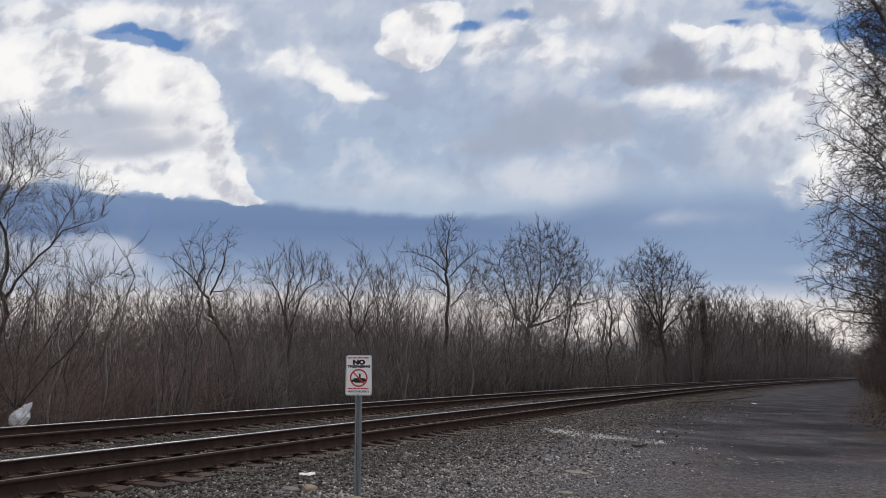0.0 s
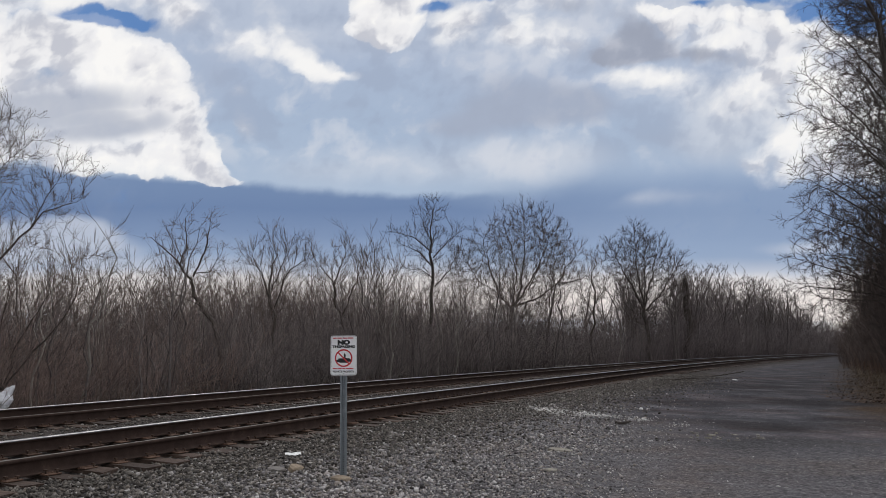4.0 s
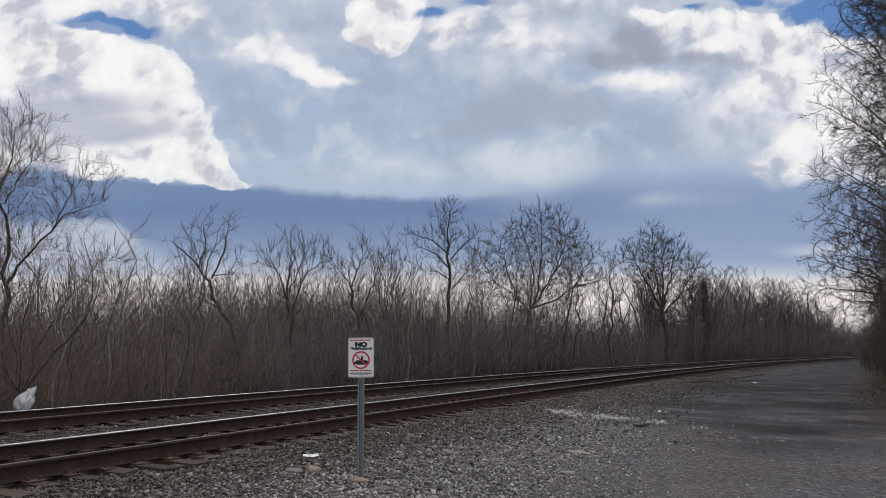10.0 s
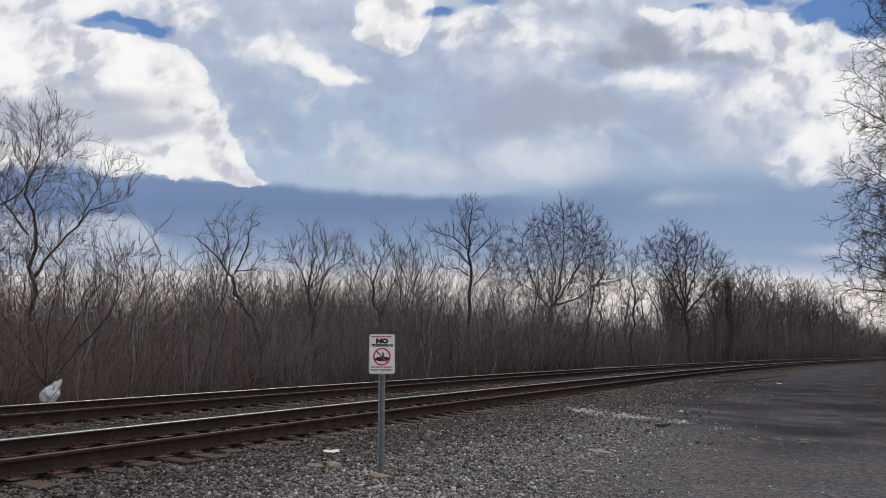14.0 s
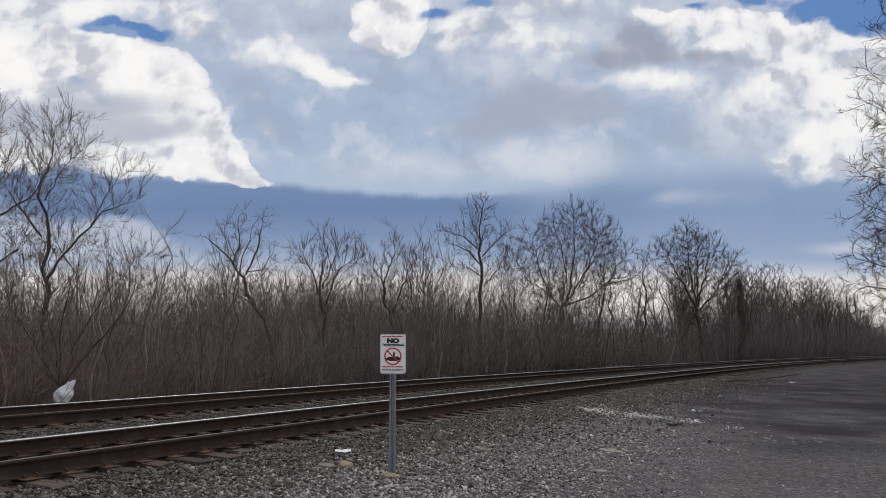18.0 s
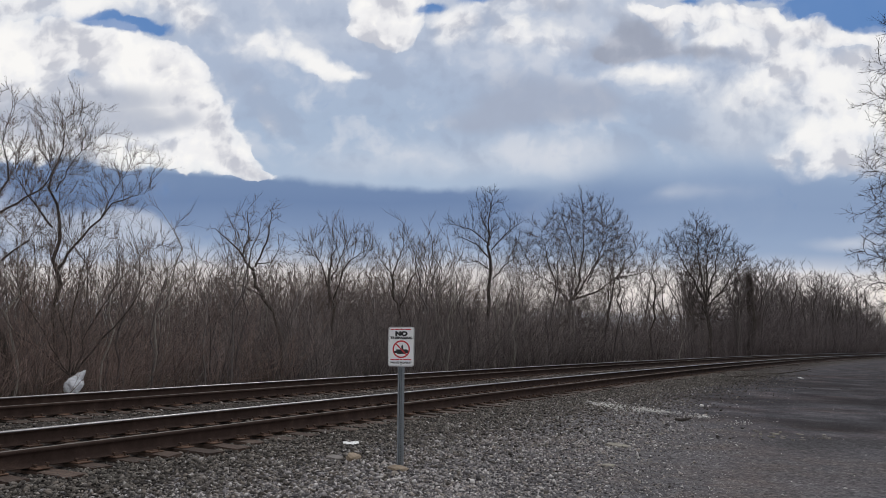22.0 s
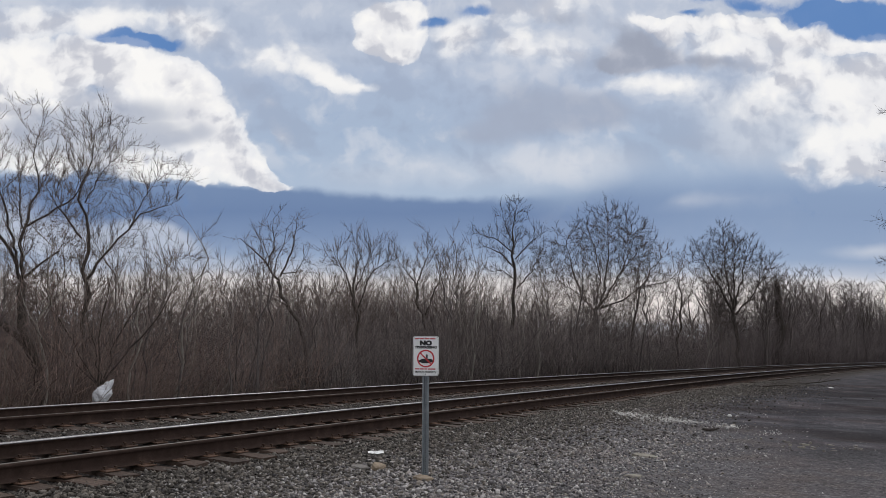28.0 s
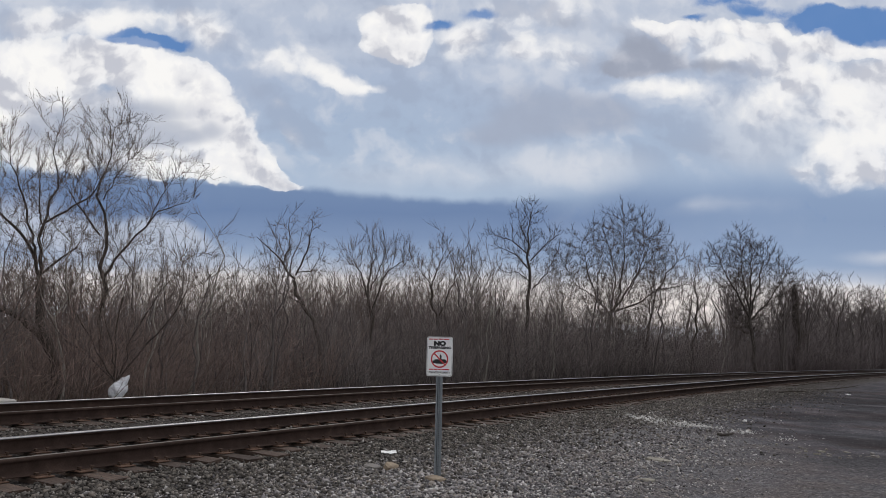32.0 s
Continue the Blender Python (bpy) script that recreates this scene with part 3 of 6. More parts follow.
    relief = mad(sub(lump, lump_sunward), 0.5, mul(sub(heap, heap_sunward), 1.6))
    # from the bright horizon through the dark blue band into the pale sheet above it
    top = n.new("ShaderNodeValToRGB")
    top.color_ramp.interpolation = "EASE"
    el = top.color_ramp.elements
    while len(el) < len(BAND_TOP):
        el.new(0.5)
    for e, (p, c) in zip(el, BAND_TOP):
        e.position, e.color = p, (c, c, c, 1)
    l.new(calc(n, l, "MULTIPLY_ADD", u, 1 / 1.5, 0.5), top.inputs[0])
    h = mad(mist, 0.020, mad(heap, 0.014, v))
    low = ramp(n, l, mul(mad(u, -0.02, h), 4.0), [(0.22, (0.86, 0.80, 0.77)), (0.305, (0.76, 0.735, 0.74)), (0.35, (0.52, 0.57, 0.675)), (0.42, (0.31, 0.40, 0.565)), (0.52, (0.215, 0.30, 0.475)), (0.64, (0.165, 0.245, 0.42)), (0.76, (0.185, 0.27, 0.445)), (0.9, (0.24, 0.33, 0.50))])
    low = blend(n, l, mul(band(n, l, u, 0.05, 0.40), mul(band(n, l, v, 0.09, 0.13), 0.55)), low, (0.33, 0.43, 0.61))
    high = ramp(n, l, mul(mad(mist, 0.10, v), 2.0), [(0.36, (0.43, 0.53, 0.68)), (0.5, (0.40, 0.495, 0.65)), (0.66, (0.42, 0.50, 0.65)), (0.85, (0.50, 0.56, 0.68))])
    edge = sub(h, top.outputs[0])
    sharp_edge, soft_edge = band(n, l, mad(fluff, 0.010, edge), -0.003, 0.010), band(n, l, edge, -0.022, 0.035)
    side = band(n, l, u, 0.02, 0.2)
    col = blend(n, l, blend(n, l, side, sharp_edge, soft_edge), low, high)
    veil = mad(heap, 0.5, mad(mist, 0.5, blobs(soft, PALE_VEIL)))
    col = blend(n, l, mul(band(n, l, veil, 0.0, 0.9), 0.62), col, (0.70, 0.725, 0.785))
    lens = mad(heap, 0.5, blobs(soft, LOW_LENS))
    col = blend(n, l, mul(band(n, l, lens, 0.05, 0.75), 0.72), col, (0.60, 0.64, 0.73))
    # folds of the pale sheet
    above = band(n, l, edge, 0.0, 0.05)
    fold = mad(relief, 0.8, mad(mist, 0.7, mul(heap, 0.7)))
    col = blend(n, l, mul(band(n, l, fold, -0.02, 0.24), mul(above, 0.42)), col, (0.76, 0.775, 0.825))
    col = blend(n, l, mul(band(n, l, fold, -0.02, -0.26), mul(above, 0.45)), col, (0.34, 0.40, 0.53))
    gap = band(n, l, mad(fluff, 0.8, mad(heap, 0.7, blobs(w1, BLUE_GAPS))), 0.12, 0.62)
    col = blend(n, l, mul(gap, 0.94), col, (0.105, 0.235, 0.52))
    # the heaps: crisp where they stand against the blue, veiled elsewhere
    crisp, loose = blobs(w1, WEST_HEAP + HIGH_PUFF + EAST_RIM), blobs(w1, HIGH_WISPS + MIDDLE_HEAP + EAST_BODY + EAST_FOOT)
    body = calc(n, l, "ADD", crisp, loose)
    broken = mad(sub(lump, 0.35), 0.45, mad(sub(small, 0.35), 0.16, mad(heap, 0.8, mul(fluff, 0.7))))
    field = mad(broken, band(n, l, crisp, 0.0, 0.3), crisp)
    hard = mad(band(n, l, field, 0.32, 0.58), 0.62, mul(band(n, l, mad(mist, 0.5, field), 0.05, 1.2), 0.38))
    veiled = mul(band(n, l, mad(broken, mul(band(n, l, loose, 0.0, 0.3), 1.1), loose), 0.05, 0.95), 0.92)
    white = mul(calc(n, l, "MAXIMUM", hard, veiled), mad(gap, -0.8, 1.0))
    tone = mad(relief, 1.9, mad(heap, 1.1, mul(fluff, 0.35)))
    inside = blend(n, l, mul(band(n, l, body, 0.8, 2.0), 0.55), (0.93, 0.925, 0.935), (0.74, 0.74, 0.78))
    inside = blend(n, l, mul(band(n, l, tone, 0.02, -0.42), 0.80), inside, (0.50, 0.52, 0.60))
    inside = blend(n, l, mul(band(n, l, tone, 0.0, 0.36), 0.9), inside, (1.0, 0.985, 0.965))
    col = blend(n, l, white, col, inside)
    depths = mad(heap, 0.55, mad(mist, 0.4, blobs(soft, GREY_DEPTHS)))
    col = blend(n, l, mul(band(n, l, depths, 0.05, 0.8), 0.75), col, (0.385, 0.43, 0.54))
    crowns = mad(sub(lump, 0.35), 0.35, mad(fluff, 0.6, blobs(w1, GREY_CROWNS)))
    col = blend(n, l, mul(band(n, l, crowns, 0.25, 0.95), 0.78), col, blend(n, l, band(n, l, relief, -0.1, 0.25), (0.33, 0.355, 0.435), (0.47, 0.49, 0.57)))
    light = n.new("ShaderNodeEmission")
    l.new(col, light.inputs["Color"])
    light.inputs["Strength"].default_value = 0.96
    out = n.new("ShaderNodeOutputMaterial")
    l.new(light.outputs[0], out.inputs["Surface"])
    return m


clouds = solid("backdrop_clouds", mesh_np("backdrop_clouds", [(-7000, 230, CLOUD_Z), (7000, 230, CLOUD_Z), (7000, 5000, CLOUD_Z), (-7000, 5000, CLOUD_Z)], [(0, 1, 2, 3)]), cloud_material())
tagged(clouds, "drifting grey and white broken cloud with blue gaps", "cloud", kind="structure")


# ---- ground ----
def ground():
    def axis(lo, hi, step, far):
        mid = list(np.arange(lo, hi + step / 2, step))
        out, d = [], step
        p = hi
        while p < far:
            d *= 1.22
            p += d
            out.append(p)
        low, d = [], step
        p = lo
        while p > -far:
            d *= 1.22
            p -= d
            low.append(p)
        return np.array(low[::-1] + mid + out)
    xs, ys = axis(-12, 16, 0.22, 4500), axis(6, 32, 0.22, 4500)
    gx, gy = np.meshgrid(xs, ys)
    v = np.stack([gx, gy, ground_z(gx, gy)], -1).reshape(-1, 3)
    nx, ny = len(xs), len(ys)
    i = (np.arange(ny - 1)[:, None] * nx + np.arange(nx - 1)[None]).ravel()
    me = mesh_np("ground", v, np.stack([i, i + 1, i + nx + 1, i + nx], 1))
    tagged(solid("ground", me, M_GROUND, smooth_shade=True), "gravel lot, dirt road and leaf-strewn woodland floor", "ground", kind="structure")


ground()


def scatter_stones(name, x, y, size, mat, label, seed, sink=0.25, flat=0.7, lift=0.0):
    """Many small broken stones, in one mesh."""
    r = np.random.RandomState(seed)
    k = len(x)
    octa = np.array([(1, 0, 0), (-1, 0, 0), (0, 1, 0), (0, -1, 0), (0, 0, 1), (0, 0, -1)], dtype=float)
    v = octa[None] * r.uniform(0.55, 1.4, (k, 6, 1)) + r.uniform(-0.38, 0.38, (k, 6, 3))
    v *= (size[:, None] * r.uniform(0.7, 1.3, (k, 3)) * np.array([1, 1, flat]))[:, None, :] * 0.5
    a, tilt = r.uniform(0, 6.28, k), r.uniform(-0.75, 0.75, k)
    ca, sa, ct, st = np.cos(a)[:, None], np.sin(a)[:, None], np.cos(tilt)[:, None], np.sin(tilt)[:, None]
    vx, vy, vz = v[..., 0], v[..., 1] * ct - v[..., 2] * st, v[..., 1] * st + v[..., 2] * ct
    z = ground_z(x, y) + size * flat * (0.5 - sink) + lift
    v = np.stack([vx * ca - vy * sa + x[:, None], vx * sa + vy * ca + y[:, None], vz + z[:, None]], -1)
    f = np.array([(0, 2, 4), (2, 1, 4), (1, 3, 4), (3, 0, 4), (2, 0, 5), (1, 2, 5), (3, 1, 5), (0, 3, 5)])
    me = mesh_np(name, v.reshape(-1, 3), (np.arange(k)[:, None, None] * 6 + f[None]).reshape(-1, 3))
    return tagged(solid(name, me, mat), label, "gravel", kind="stuff")


# ---- tracks ----
def sweep(name, outline, s0, s1, n, z, step=2.0):
    """An outline (across, up) drawn along the arc at n metres."""
    ss = np.arange(s0, s1 + step / 2, step)
    k = len(outline)
    v = []
    for s in ss:
        th = heading(s)
        for a, h in outline:
            v.append((ARC[0] - (RAD + n + a) * math.sin(th), ARC[1] + (RAD + n + a) * math.cos(th), z + h))
    f = [(i * k + j, i * k + (j + 1) % k, (i + 1) * k + (j + 1) % k, (i + 1) * k + j) for i in range(len(ss) - 1) for j in range(k)]
    return mesh_np(name, v, f)


RAIL_FORM = [(-0.076, 0.0), (0.076, 0.0), (0.076, 0.011), (0.03, 0.024), (0.0105, 0.045), (0.009, 0.125), (0.016, 0.138), (0.0365, 0.147), (0.0375, 0.170),
             (0.028, 0.182), (0.0, 0.1845), (-0.028, 0.182), (-0.0375, 0.170), (-0.0365, 0.147), (-0.016, 0.138), (-0.009, 0.125), (-0.0105, 0.045), (-0.03, 0.024), (-0.076, 0.011)]
TOP_FORM = [(-0.024, 0.1835), (0.026, 0.1835), (0.026, 0.1862), (0.0, 0.1870), (-0.024, 0.1862)]
GAUGE_FORM = [(-0.0385, 0.164), (-0.030, 0.166), (0.012, 0.180), (0.018, 0.1866), (-0.006, 0.1876), (-0.027, 0.1846), (-0.0385, 0.173)]
RAIL_BASE = RAIL_TOP - 0.186
TIE_TOP = RAIL_BASE - 0.012


def tie_meshes():
    out = []
    for i in range(6):
        r = random.Random(i)
        bm = bmesh.new()
        bmesh.ops.create_cube(bm, size=1, matrix=Matrix.LocRotScale((0, 0, -0.09), None, (2.6, 0.235, 0.18)))
        bmesh.ops.subdivide_edges(bm, edges=[e for e in bm.edges if abs(e.verts[0].co.x - e.verts[1].co.x) > 1], cuts=5)
        for v in bm.verts:
            w = 0.006 if abs(v.co.x) < 1.2 else 0.016
            v.co += Vector((r.uniform(-w, w) * 1.5, r.uniform(-w, w), r.uniform(-w, 0)))
        me = bpy.data.meshes.new("tie")
        bm.to_mesh(me)
        bm.free()
        me.materials.append(M_TIE)
        out.append(me)
    return out


def spike_mesh():
    bm = box_bm(0.016, 0.016, 0.03)
    bmesh.ops.create_cube(bm, size=1, matrix=Matrix.LocRotScale((0.008, 0, 0.036), None, (0.040, 0.032, 0.016)))
    me = bpy.data.meshes.new("spike")
    bm.to_mesh(me)
    bm.free()
    me.materials.append(M_SPIKE)
    return me


def plate_mesh():
    bm = prism_bm([(-0.18, -0.098), (0.18, -0.098), (0.18, 0.098), (-0.18, 0.098)], 0, 0.013, 0.003)
    for x in (-0.087, 0.087):
        bmesh.ops.create_cube(bm, size=1, matrix=Matrix.LocRotScale((x, 0, 0.016), None, (0.018, 0.19, 0.012)))
    me = bpy.data.meshes.new("tie_plate")
    bm.to_mesh(me)
    bm.free()
    me.materials.append(M_PLATE)
    return me


TIES, SPIKE, PLATE = tie_meshes(), spike_mesh(), plate_mesh()


def railway(n, s0, s1, label, seed, fine):
    r = random.Random(seed)
    tr = empty("railway_track", pose(0, 0, 0), label, "railway", "parallel tracks")
    for side in (-HALF, HALF):
        rail = solid("rail", sweep("rail", RAIL_FORM, -40, 340, n + side, RAIL_BASE), M_RAIL, tr, "rusty steel rail with a worn bright head")
        solid("rail_head", sweep("rail_head", GAUGE_FORM if side > 0 else TOP_FORM, -40, 340, n + side, RAIL_BASE), M_RAILTOP if side > 0 else M_RAILDULL, rail, "polished running surface" if side > 0 else "dull brown running surface")
    s = s0
    while s < s1:
        th = heading(s)
        drop = r.uniform(0, 0.012)
        m = Matrix.Translation(track(s, n + r.uniform(-0.11, 0.11), TIE_TOP - drop)) @ pose(0, 0, 0, r.uniform(-1, 1), 0, math.degrees(th) + 90 + r.uniform(-1.6, 1.6))
        tie = new("tie", r.choice(TIES))
        tie.parent, tie.matrix_basis = tr, m
        if s < fine:
            inv = m.inverted()
            for side in (-HALF, HALF):
                at = Matrix.Translation(track(s, n + side, TIE_TOP - 0.002)) @ pose(0, 0, 0, 0, 0, math.degrees(th) + 90)
                pl = new("tie_plate", PLATE)
                pl.parent, pl.matrix_basis = tie, inv @ at
                if s < fine * 0.5:
                    for dx, dy, turn in ((-0.1, 0.05, 0), (0.1, -0.05, 180), (-0.145, -0.06, 0), (0.145, 0.06, 180)):
                        if r.random() < 0.85:
                            sp = new("spike", SPIKE)
                            sp.parent, sp.matrix_basis = tie, inv @ at @ pose(dx, dy, 0.004 + r.uniform(0, 0.014), 0, 0, turn)
        s += 0.5 + r.uniform(-0.02, 0.02)
    return tr


railway(0.0, -11, 95, "rusty steel rails on weathered wooden ties and grey ballast", 4, 42)
railway(SPACING, -11, 70, "second rusty track on wooden ties beside the brush", 9, 20)


def stones():
    r = np.random.RandomState(11)
    # ballast along and between the tracks
    k = 50000
    s, n = -12 + 41 * r.rand(k) ** 1.5, np.where(r.rand(k) < 0.55, -1.0 - 2.0 * np.abs(r.normal(0, 0.75, k)), r.uniform(-1.0, SPACING + 2.4, k))
    th = TH0 - s / RAD
    x, y = ARC[0] - (RAD + n) * np.sin(th), ARC[1] + (RAD + n) * np.cos(th)
    keep = (np.abs(np.abs(n) - HALF) > 0.12) & (np.abs(np.abs(n - SPACING) - HALF) > 0.12)
    x, y, n = x[keep], y[keep], n[keep]
    scatter_stones("ballast", x, y, np.random.RandomState(12).uniform(0.028, 0.068, len(x)), M_BALLAST, "dark crushed-stone ballast round the wooden ties", 1, sink=0.2)
    # loose gravel of the lot
    k = 150000
    d = 7.9 + 21 * r.rand(k) ** 1.5
    a = r.uniform(-0.62, 0.66, k)
    x, y = d * np.sin(a), d * np.cos(a)
    n = across(x, y)
    road = smooth(-4.8, -7.6, n - 3.4 * smooth(11, 24, y) + 0.9 * waves(x, y, 0.8, 8))
    keep = (n < -2.2 + r.normal(0, 0.5, k)) & (r.rand(k) > 0.975 * road) & (r.rand(k) < 0.55 + 0.45 * smooth(-0.3, 0.5, waves(x, y, 1.1, 21)))
    x, y = x[keep], y[keep]
    size = np.random.RandomState(13).uniform(0.014, 0.046, len(x)) * (1 + 0.7 * (np.random.RandomState(14).rand(len(x)) > 0.93)) * (1 - 0.55 * smooth(-5, -7.5, across(x, y)))
    scatter_stones("gravel", x, y, size, M_GRAVEL, "loose grey gravel over the packed lot", 2, sink=0.2, flat=0.6)
    # a streak of pale stone: thick at its far end, thinning out towards the road
    k = 7000
    t = r.rand(k) ** 1.9
    wide = 0.08 + 0.24 * r.rand(k) ** 2
    x = 4.55 + 2.0 * t + r.normal(0, 1, k) * wide + 0.18 * waves(10 * t, 3 * r.rand(k), 1.3, 31)
    y = 19.7 - 4.0 * t + r.normal(0, 1, k) * wide * 2.2 + 0.30 * waves(14 * t, 3 * r.rand(k), 1.1, 32)
    keep = waves(x, y, 5.5, 33) > -0.8 + 1.6 * t + 0.5 * r.normal(size=k)
    x, y = x[keep], y[keep]
    scatter_stones("pale_gravel", x, y, r.uniform(0.010, 0.034, len(x)) * (1 + (r.rand(len(x)) > 0.95)), M_PALE, "streak of spilled white crushed stone on the lot", 3, sink=0.25)


stones()


# ---- sign ----
def rounded(w, h, rad, k=5):
    pts = []
    for cx, cy, a0 in ((w / 2 - rad, h / 2 - rad, 0), (-w / 2 + rad, h / 2 - rad, 90), (-w / 2 + rad, -h / 2 + rad, 180), (w / 2 - rad, -h / 2 + rad, 270)):
        for i in range(k + 1):
            a = radians(a0 + 90 * i / k)
            pts.append((cx + rad * math.cos(a), cy + rad * math.sin(a)))
    return pts


def lettering(text, size, material, parent, x, z, width, label, bold=0.03):
    cu = bpy.data.curves.new("lettering", "FONT")
    cu.body, cu.size, cu.align_x, cu.align_y, cu.extrude, cu.offset = text, size, "CENTER", "CENTER", 0.0006, bold * size
    tmp = bpy.data.objects.new("tmp", cu)
    scene.collection.objects.link(tmp)
    me = bpy.data.meshes.new_from_object(tmp.evaluated_get(bpy.context.evaluated_depsgraph_get()))
    bpy.data.objects.remove(tmp)
    xs = [v.co.x for v in me.vertices]
    k = width / (max(xs) - min(xs))
    me.transform(Matrix.Diagonal((k, 1, 1, 1)))
    me.materials.clear()
    return solid("lettering", me, material, parent, label, Matrix.Translation((x, -0.0042, z)) @ pose(0, 0, 0, 90))


def sign():
    th = empty("no_trespassing_sign", pose(0.03, 9.66, 0.0, 0.4, -0.9, -9), "white no-trespassing sign on a perforated galvanised steel post in gravel", "sign")
    # hat-section post with a row of holes shown by black discs
    form = [(-0.039, 0.0), (-0.022, 0.0), (-0.016, 0.024), (0.016, 0.024), (0.022, 0.0), (0.039, 0.0), (0.039, 0.004), (0.0252, 0.004), (0.019, 0.028), (-0.019, 0.028), (-0.0252, 0.004), (-0.039, 0.004)]
    bm = prism_bm(form, -0.12, 1.60)
    post = part("post", bm, M_GALV, th, m=pose(0, 0.008, 0))
    bm = bmesh.new()
    for i in range(44):
        # nothing is cut: flat black discs paint the dark inside each hole
        bmesh.ops.create_circle(bm, cap_ends=True, radius=0.005, segments=8, matrix=pose(0, 0.0236, 0.06 + i * 0.025, 90))
    part("hole_disc", bm, M_BLACK, post, "row of flat black discs painted for the dark of punched holes")
    zc = 1.395
    panel = part("panel", prism_bm(rounded(0.305, 0.457, 0.028), -0.002, 0.002), M_SIGN, th, "white enamelled panel with rounded corners", pose(0, -0.003, zc, 90))
    # thin dark border line
    bm = bmesh.new()
    a, b = rounded(0.293, 0.445, 0.024), rounded(0.288, 0.440, 0.022)
    va, vb = [bm.verts.new((x, -0.0055, z + zc)) for x, z in a], [bm.verts.new((x, -0.0055, z + zc)) for x, z in b]
    for i in range(len(a)):
        j = (i + 1) % len(a)
        bm.faces.new((va[i], va[j], vb[j], vb[i]))
    part("border", bm, M_BLACK, th)
    bar = lambda x, z, w, h, mat: part("print_bar", box_bm(w, 0.0012, h), mat, th, m=pose(x, -0.0058, zc + z - h / 2))
    for x, w in ((-0.105, 0.045), (-0.048, 0.055), (0.012, 0.05), (0.078, 0.068)):
        bar(x, 0.200, w, 0.013, M_RED)
    lettering("NO", 0.068, M_BLACK, th, 0, zc + 0.148, 0.145, "black bold lettering", 0.085).location.y -= 0.003
    lettering("TRESPASSING", 0.038, M_BLACK, th, 0, zc + 0.100, 0.262, "black bold lettering", 0.06).location.y -= 0.003
    # red ring with a slash over a dark emblem
    ring = bmesh.new()
    k = 40
    ri = [[ring.verts.new((rad * math.cos(6.2832 * i / k), -0.0062, zc - 0.030 + rad * math.sin(6.2832 * i / k))) for i in range(k)] for rad in (0.103, 0.086)]
    for i in range(k):
        j = (i + 1) % k
        ring.faces.new((ri[0][i], ri[0][j], ri[1][j], ri[1][i]))
    part("ring", ring, M_RED, th, "red prohibition ring")
    part("slash", box_bm(0.18, 0.0012, 0.016), M_RED, th, m=pose(0.0, -0.0072, zc - 0.030, 0, 45, 0) @ pose(0, 0, -0.008))
    part("emblem", prism_bm([(-0.080, -0.020), (-0.084, 0.004), (-0.060, 0.010), (-0.058, 0.022), (0.066, 0.024), (0.084, 0.006), (0.080, -0.018), (0.052, -0.019), (0.046, -0.029), (-0.046, -0.029), (-0.052, -0.020)], 0, 0.001), M_BLACK, th, "plain dark emblem", pose(0, -0.0057, zc - 0.055, 90))
    part("emblem", prism_bm([(-0.008, -0.03), (-0.012, 0.02), (0.0, 0.038), (0.012, 0.02), (0.01, -0.03)], 0, 0.001), M_BLACK, th, "plain dark emblem", pose(0.012, -0.0058, zc - 0.012, 90))
    for x, w in ((-0.1, 0.05), (-0.045, 0.045), (0.0, 0.03), (0.07, 0.09)):
        bar(x, -0.150, w, 0.013, M_RED)
    lettering("PRIVATE PROPERTY", 0.03, M_BLACK, th, 0, zc - 0.186, 0.25, "black bold lettering").location.y -= 0.003
    for z in (zc + 0.21, zc - 0.21):
        bm = bmesh.new()
        bmesh.ops.create_cone(bm, cap_ends=True, segments=8, radius1=0.007, radius2=0.006, depth=0.008, matrix=pose(0, -0.008, z, 90))
        part("bolt", bm, M_GALV, th)
    return th


sign()


# ---- trees and shrubs ----
def unit(v):
    return v / np.maximum(np.linalg.norm(v, axis=-1, keepdims=True), 1e-9)


def tubes(groups):
    """Vertices and triangles of many tapered branches; groups: (points B x k x 3, radii B x k, sides).
    Three-sided ones are twigs and end in a point."""
    vs, fs, base = [], [], 0
    for pts, rad, sides in groups:
        nb, k, _ = pts.shape
        t = unit(np.gradient(pts, axis=1))
        ref = np.where(np.abs(t[:, :1, 2:3]) > 0.8, np.array([1.0, 0.2, 0.0]), np.array([0.0, 0.1, 1.0]))
        a = unit(np.cross(t, np.broadcast_to(ref, t.shape)))
        b = np.cross(t, a)
        ang = np.arange(sides) * 2 * np.pi / sides
        ring = a[:, :, None] * np.cos(ang)[:, None] + b[:, :, None] * np.sin(ang)[:, None]
        v = (pts[:, :, None] + ring * rad[:, :, None, None]).reshape(nb, k * sides, 3)
        rings = k - 1
        if sides == 3:
            v = (pts[:, :-1, None] + ring[:, :-1] * rad[:, :-1, None, None] * (1.3 if k == 2 else 1.1)).reshape(nb, (k - 1) * 3, 3)
            v = np.concatenate([v, pts[:, -1:]], 1)
            rings = k - 2
        per = v.shape[1]
        f = []
        j = np.arange(sides)
        j2 = (j + 1) % sides
        for q in range(rings):
            f.append(np.stack([q * sides + j, q * sides + j2, (q + 1) * sides + j2], -1))
            f.append(np.stack([q * sides + j, (q + 1) * sides + j2, (q + 1) * sides + j], -1))
        if sides == 3:
            f.append(np.stack([rings * 3 + j, rings * 3 + j2, np.full(3, per - 1)], -1))
        f = np.concatenate(f)
        fs.append((f[None] + (np.arange(nb) * per)[:, None, None]).reshape(-1, 3) + base)
        vs.append(v.reshape(-1, 3))
        base += nb * per
    return np.concatenate(vs), np.concatenate(fs)


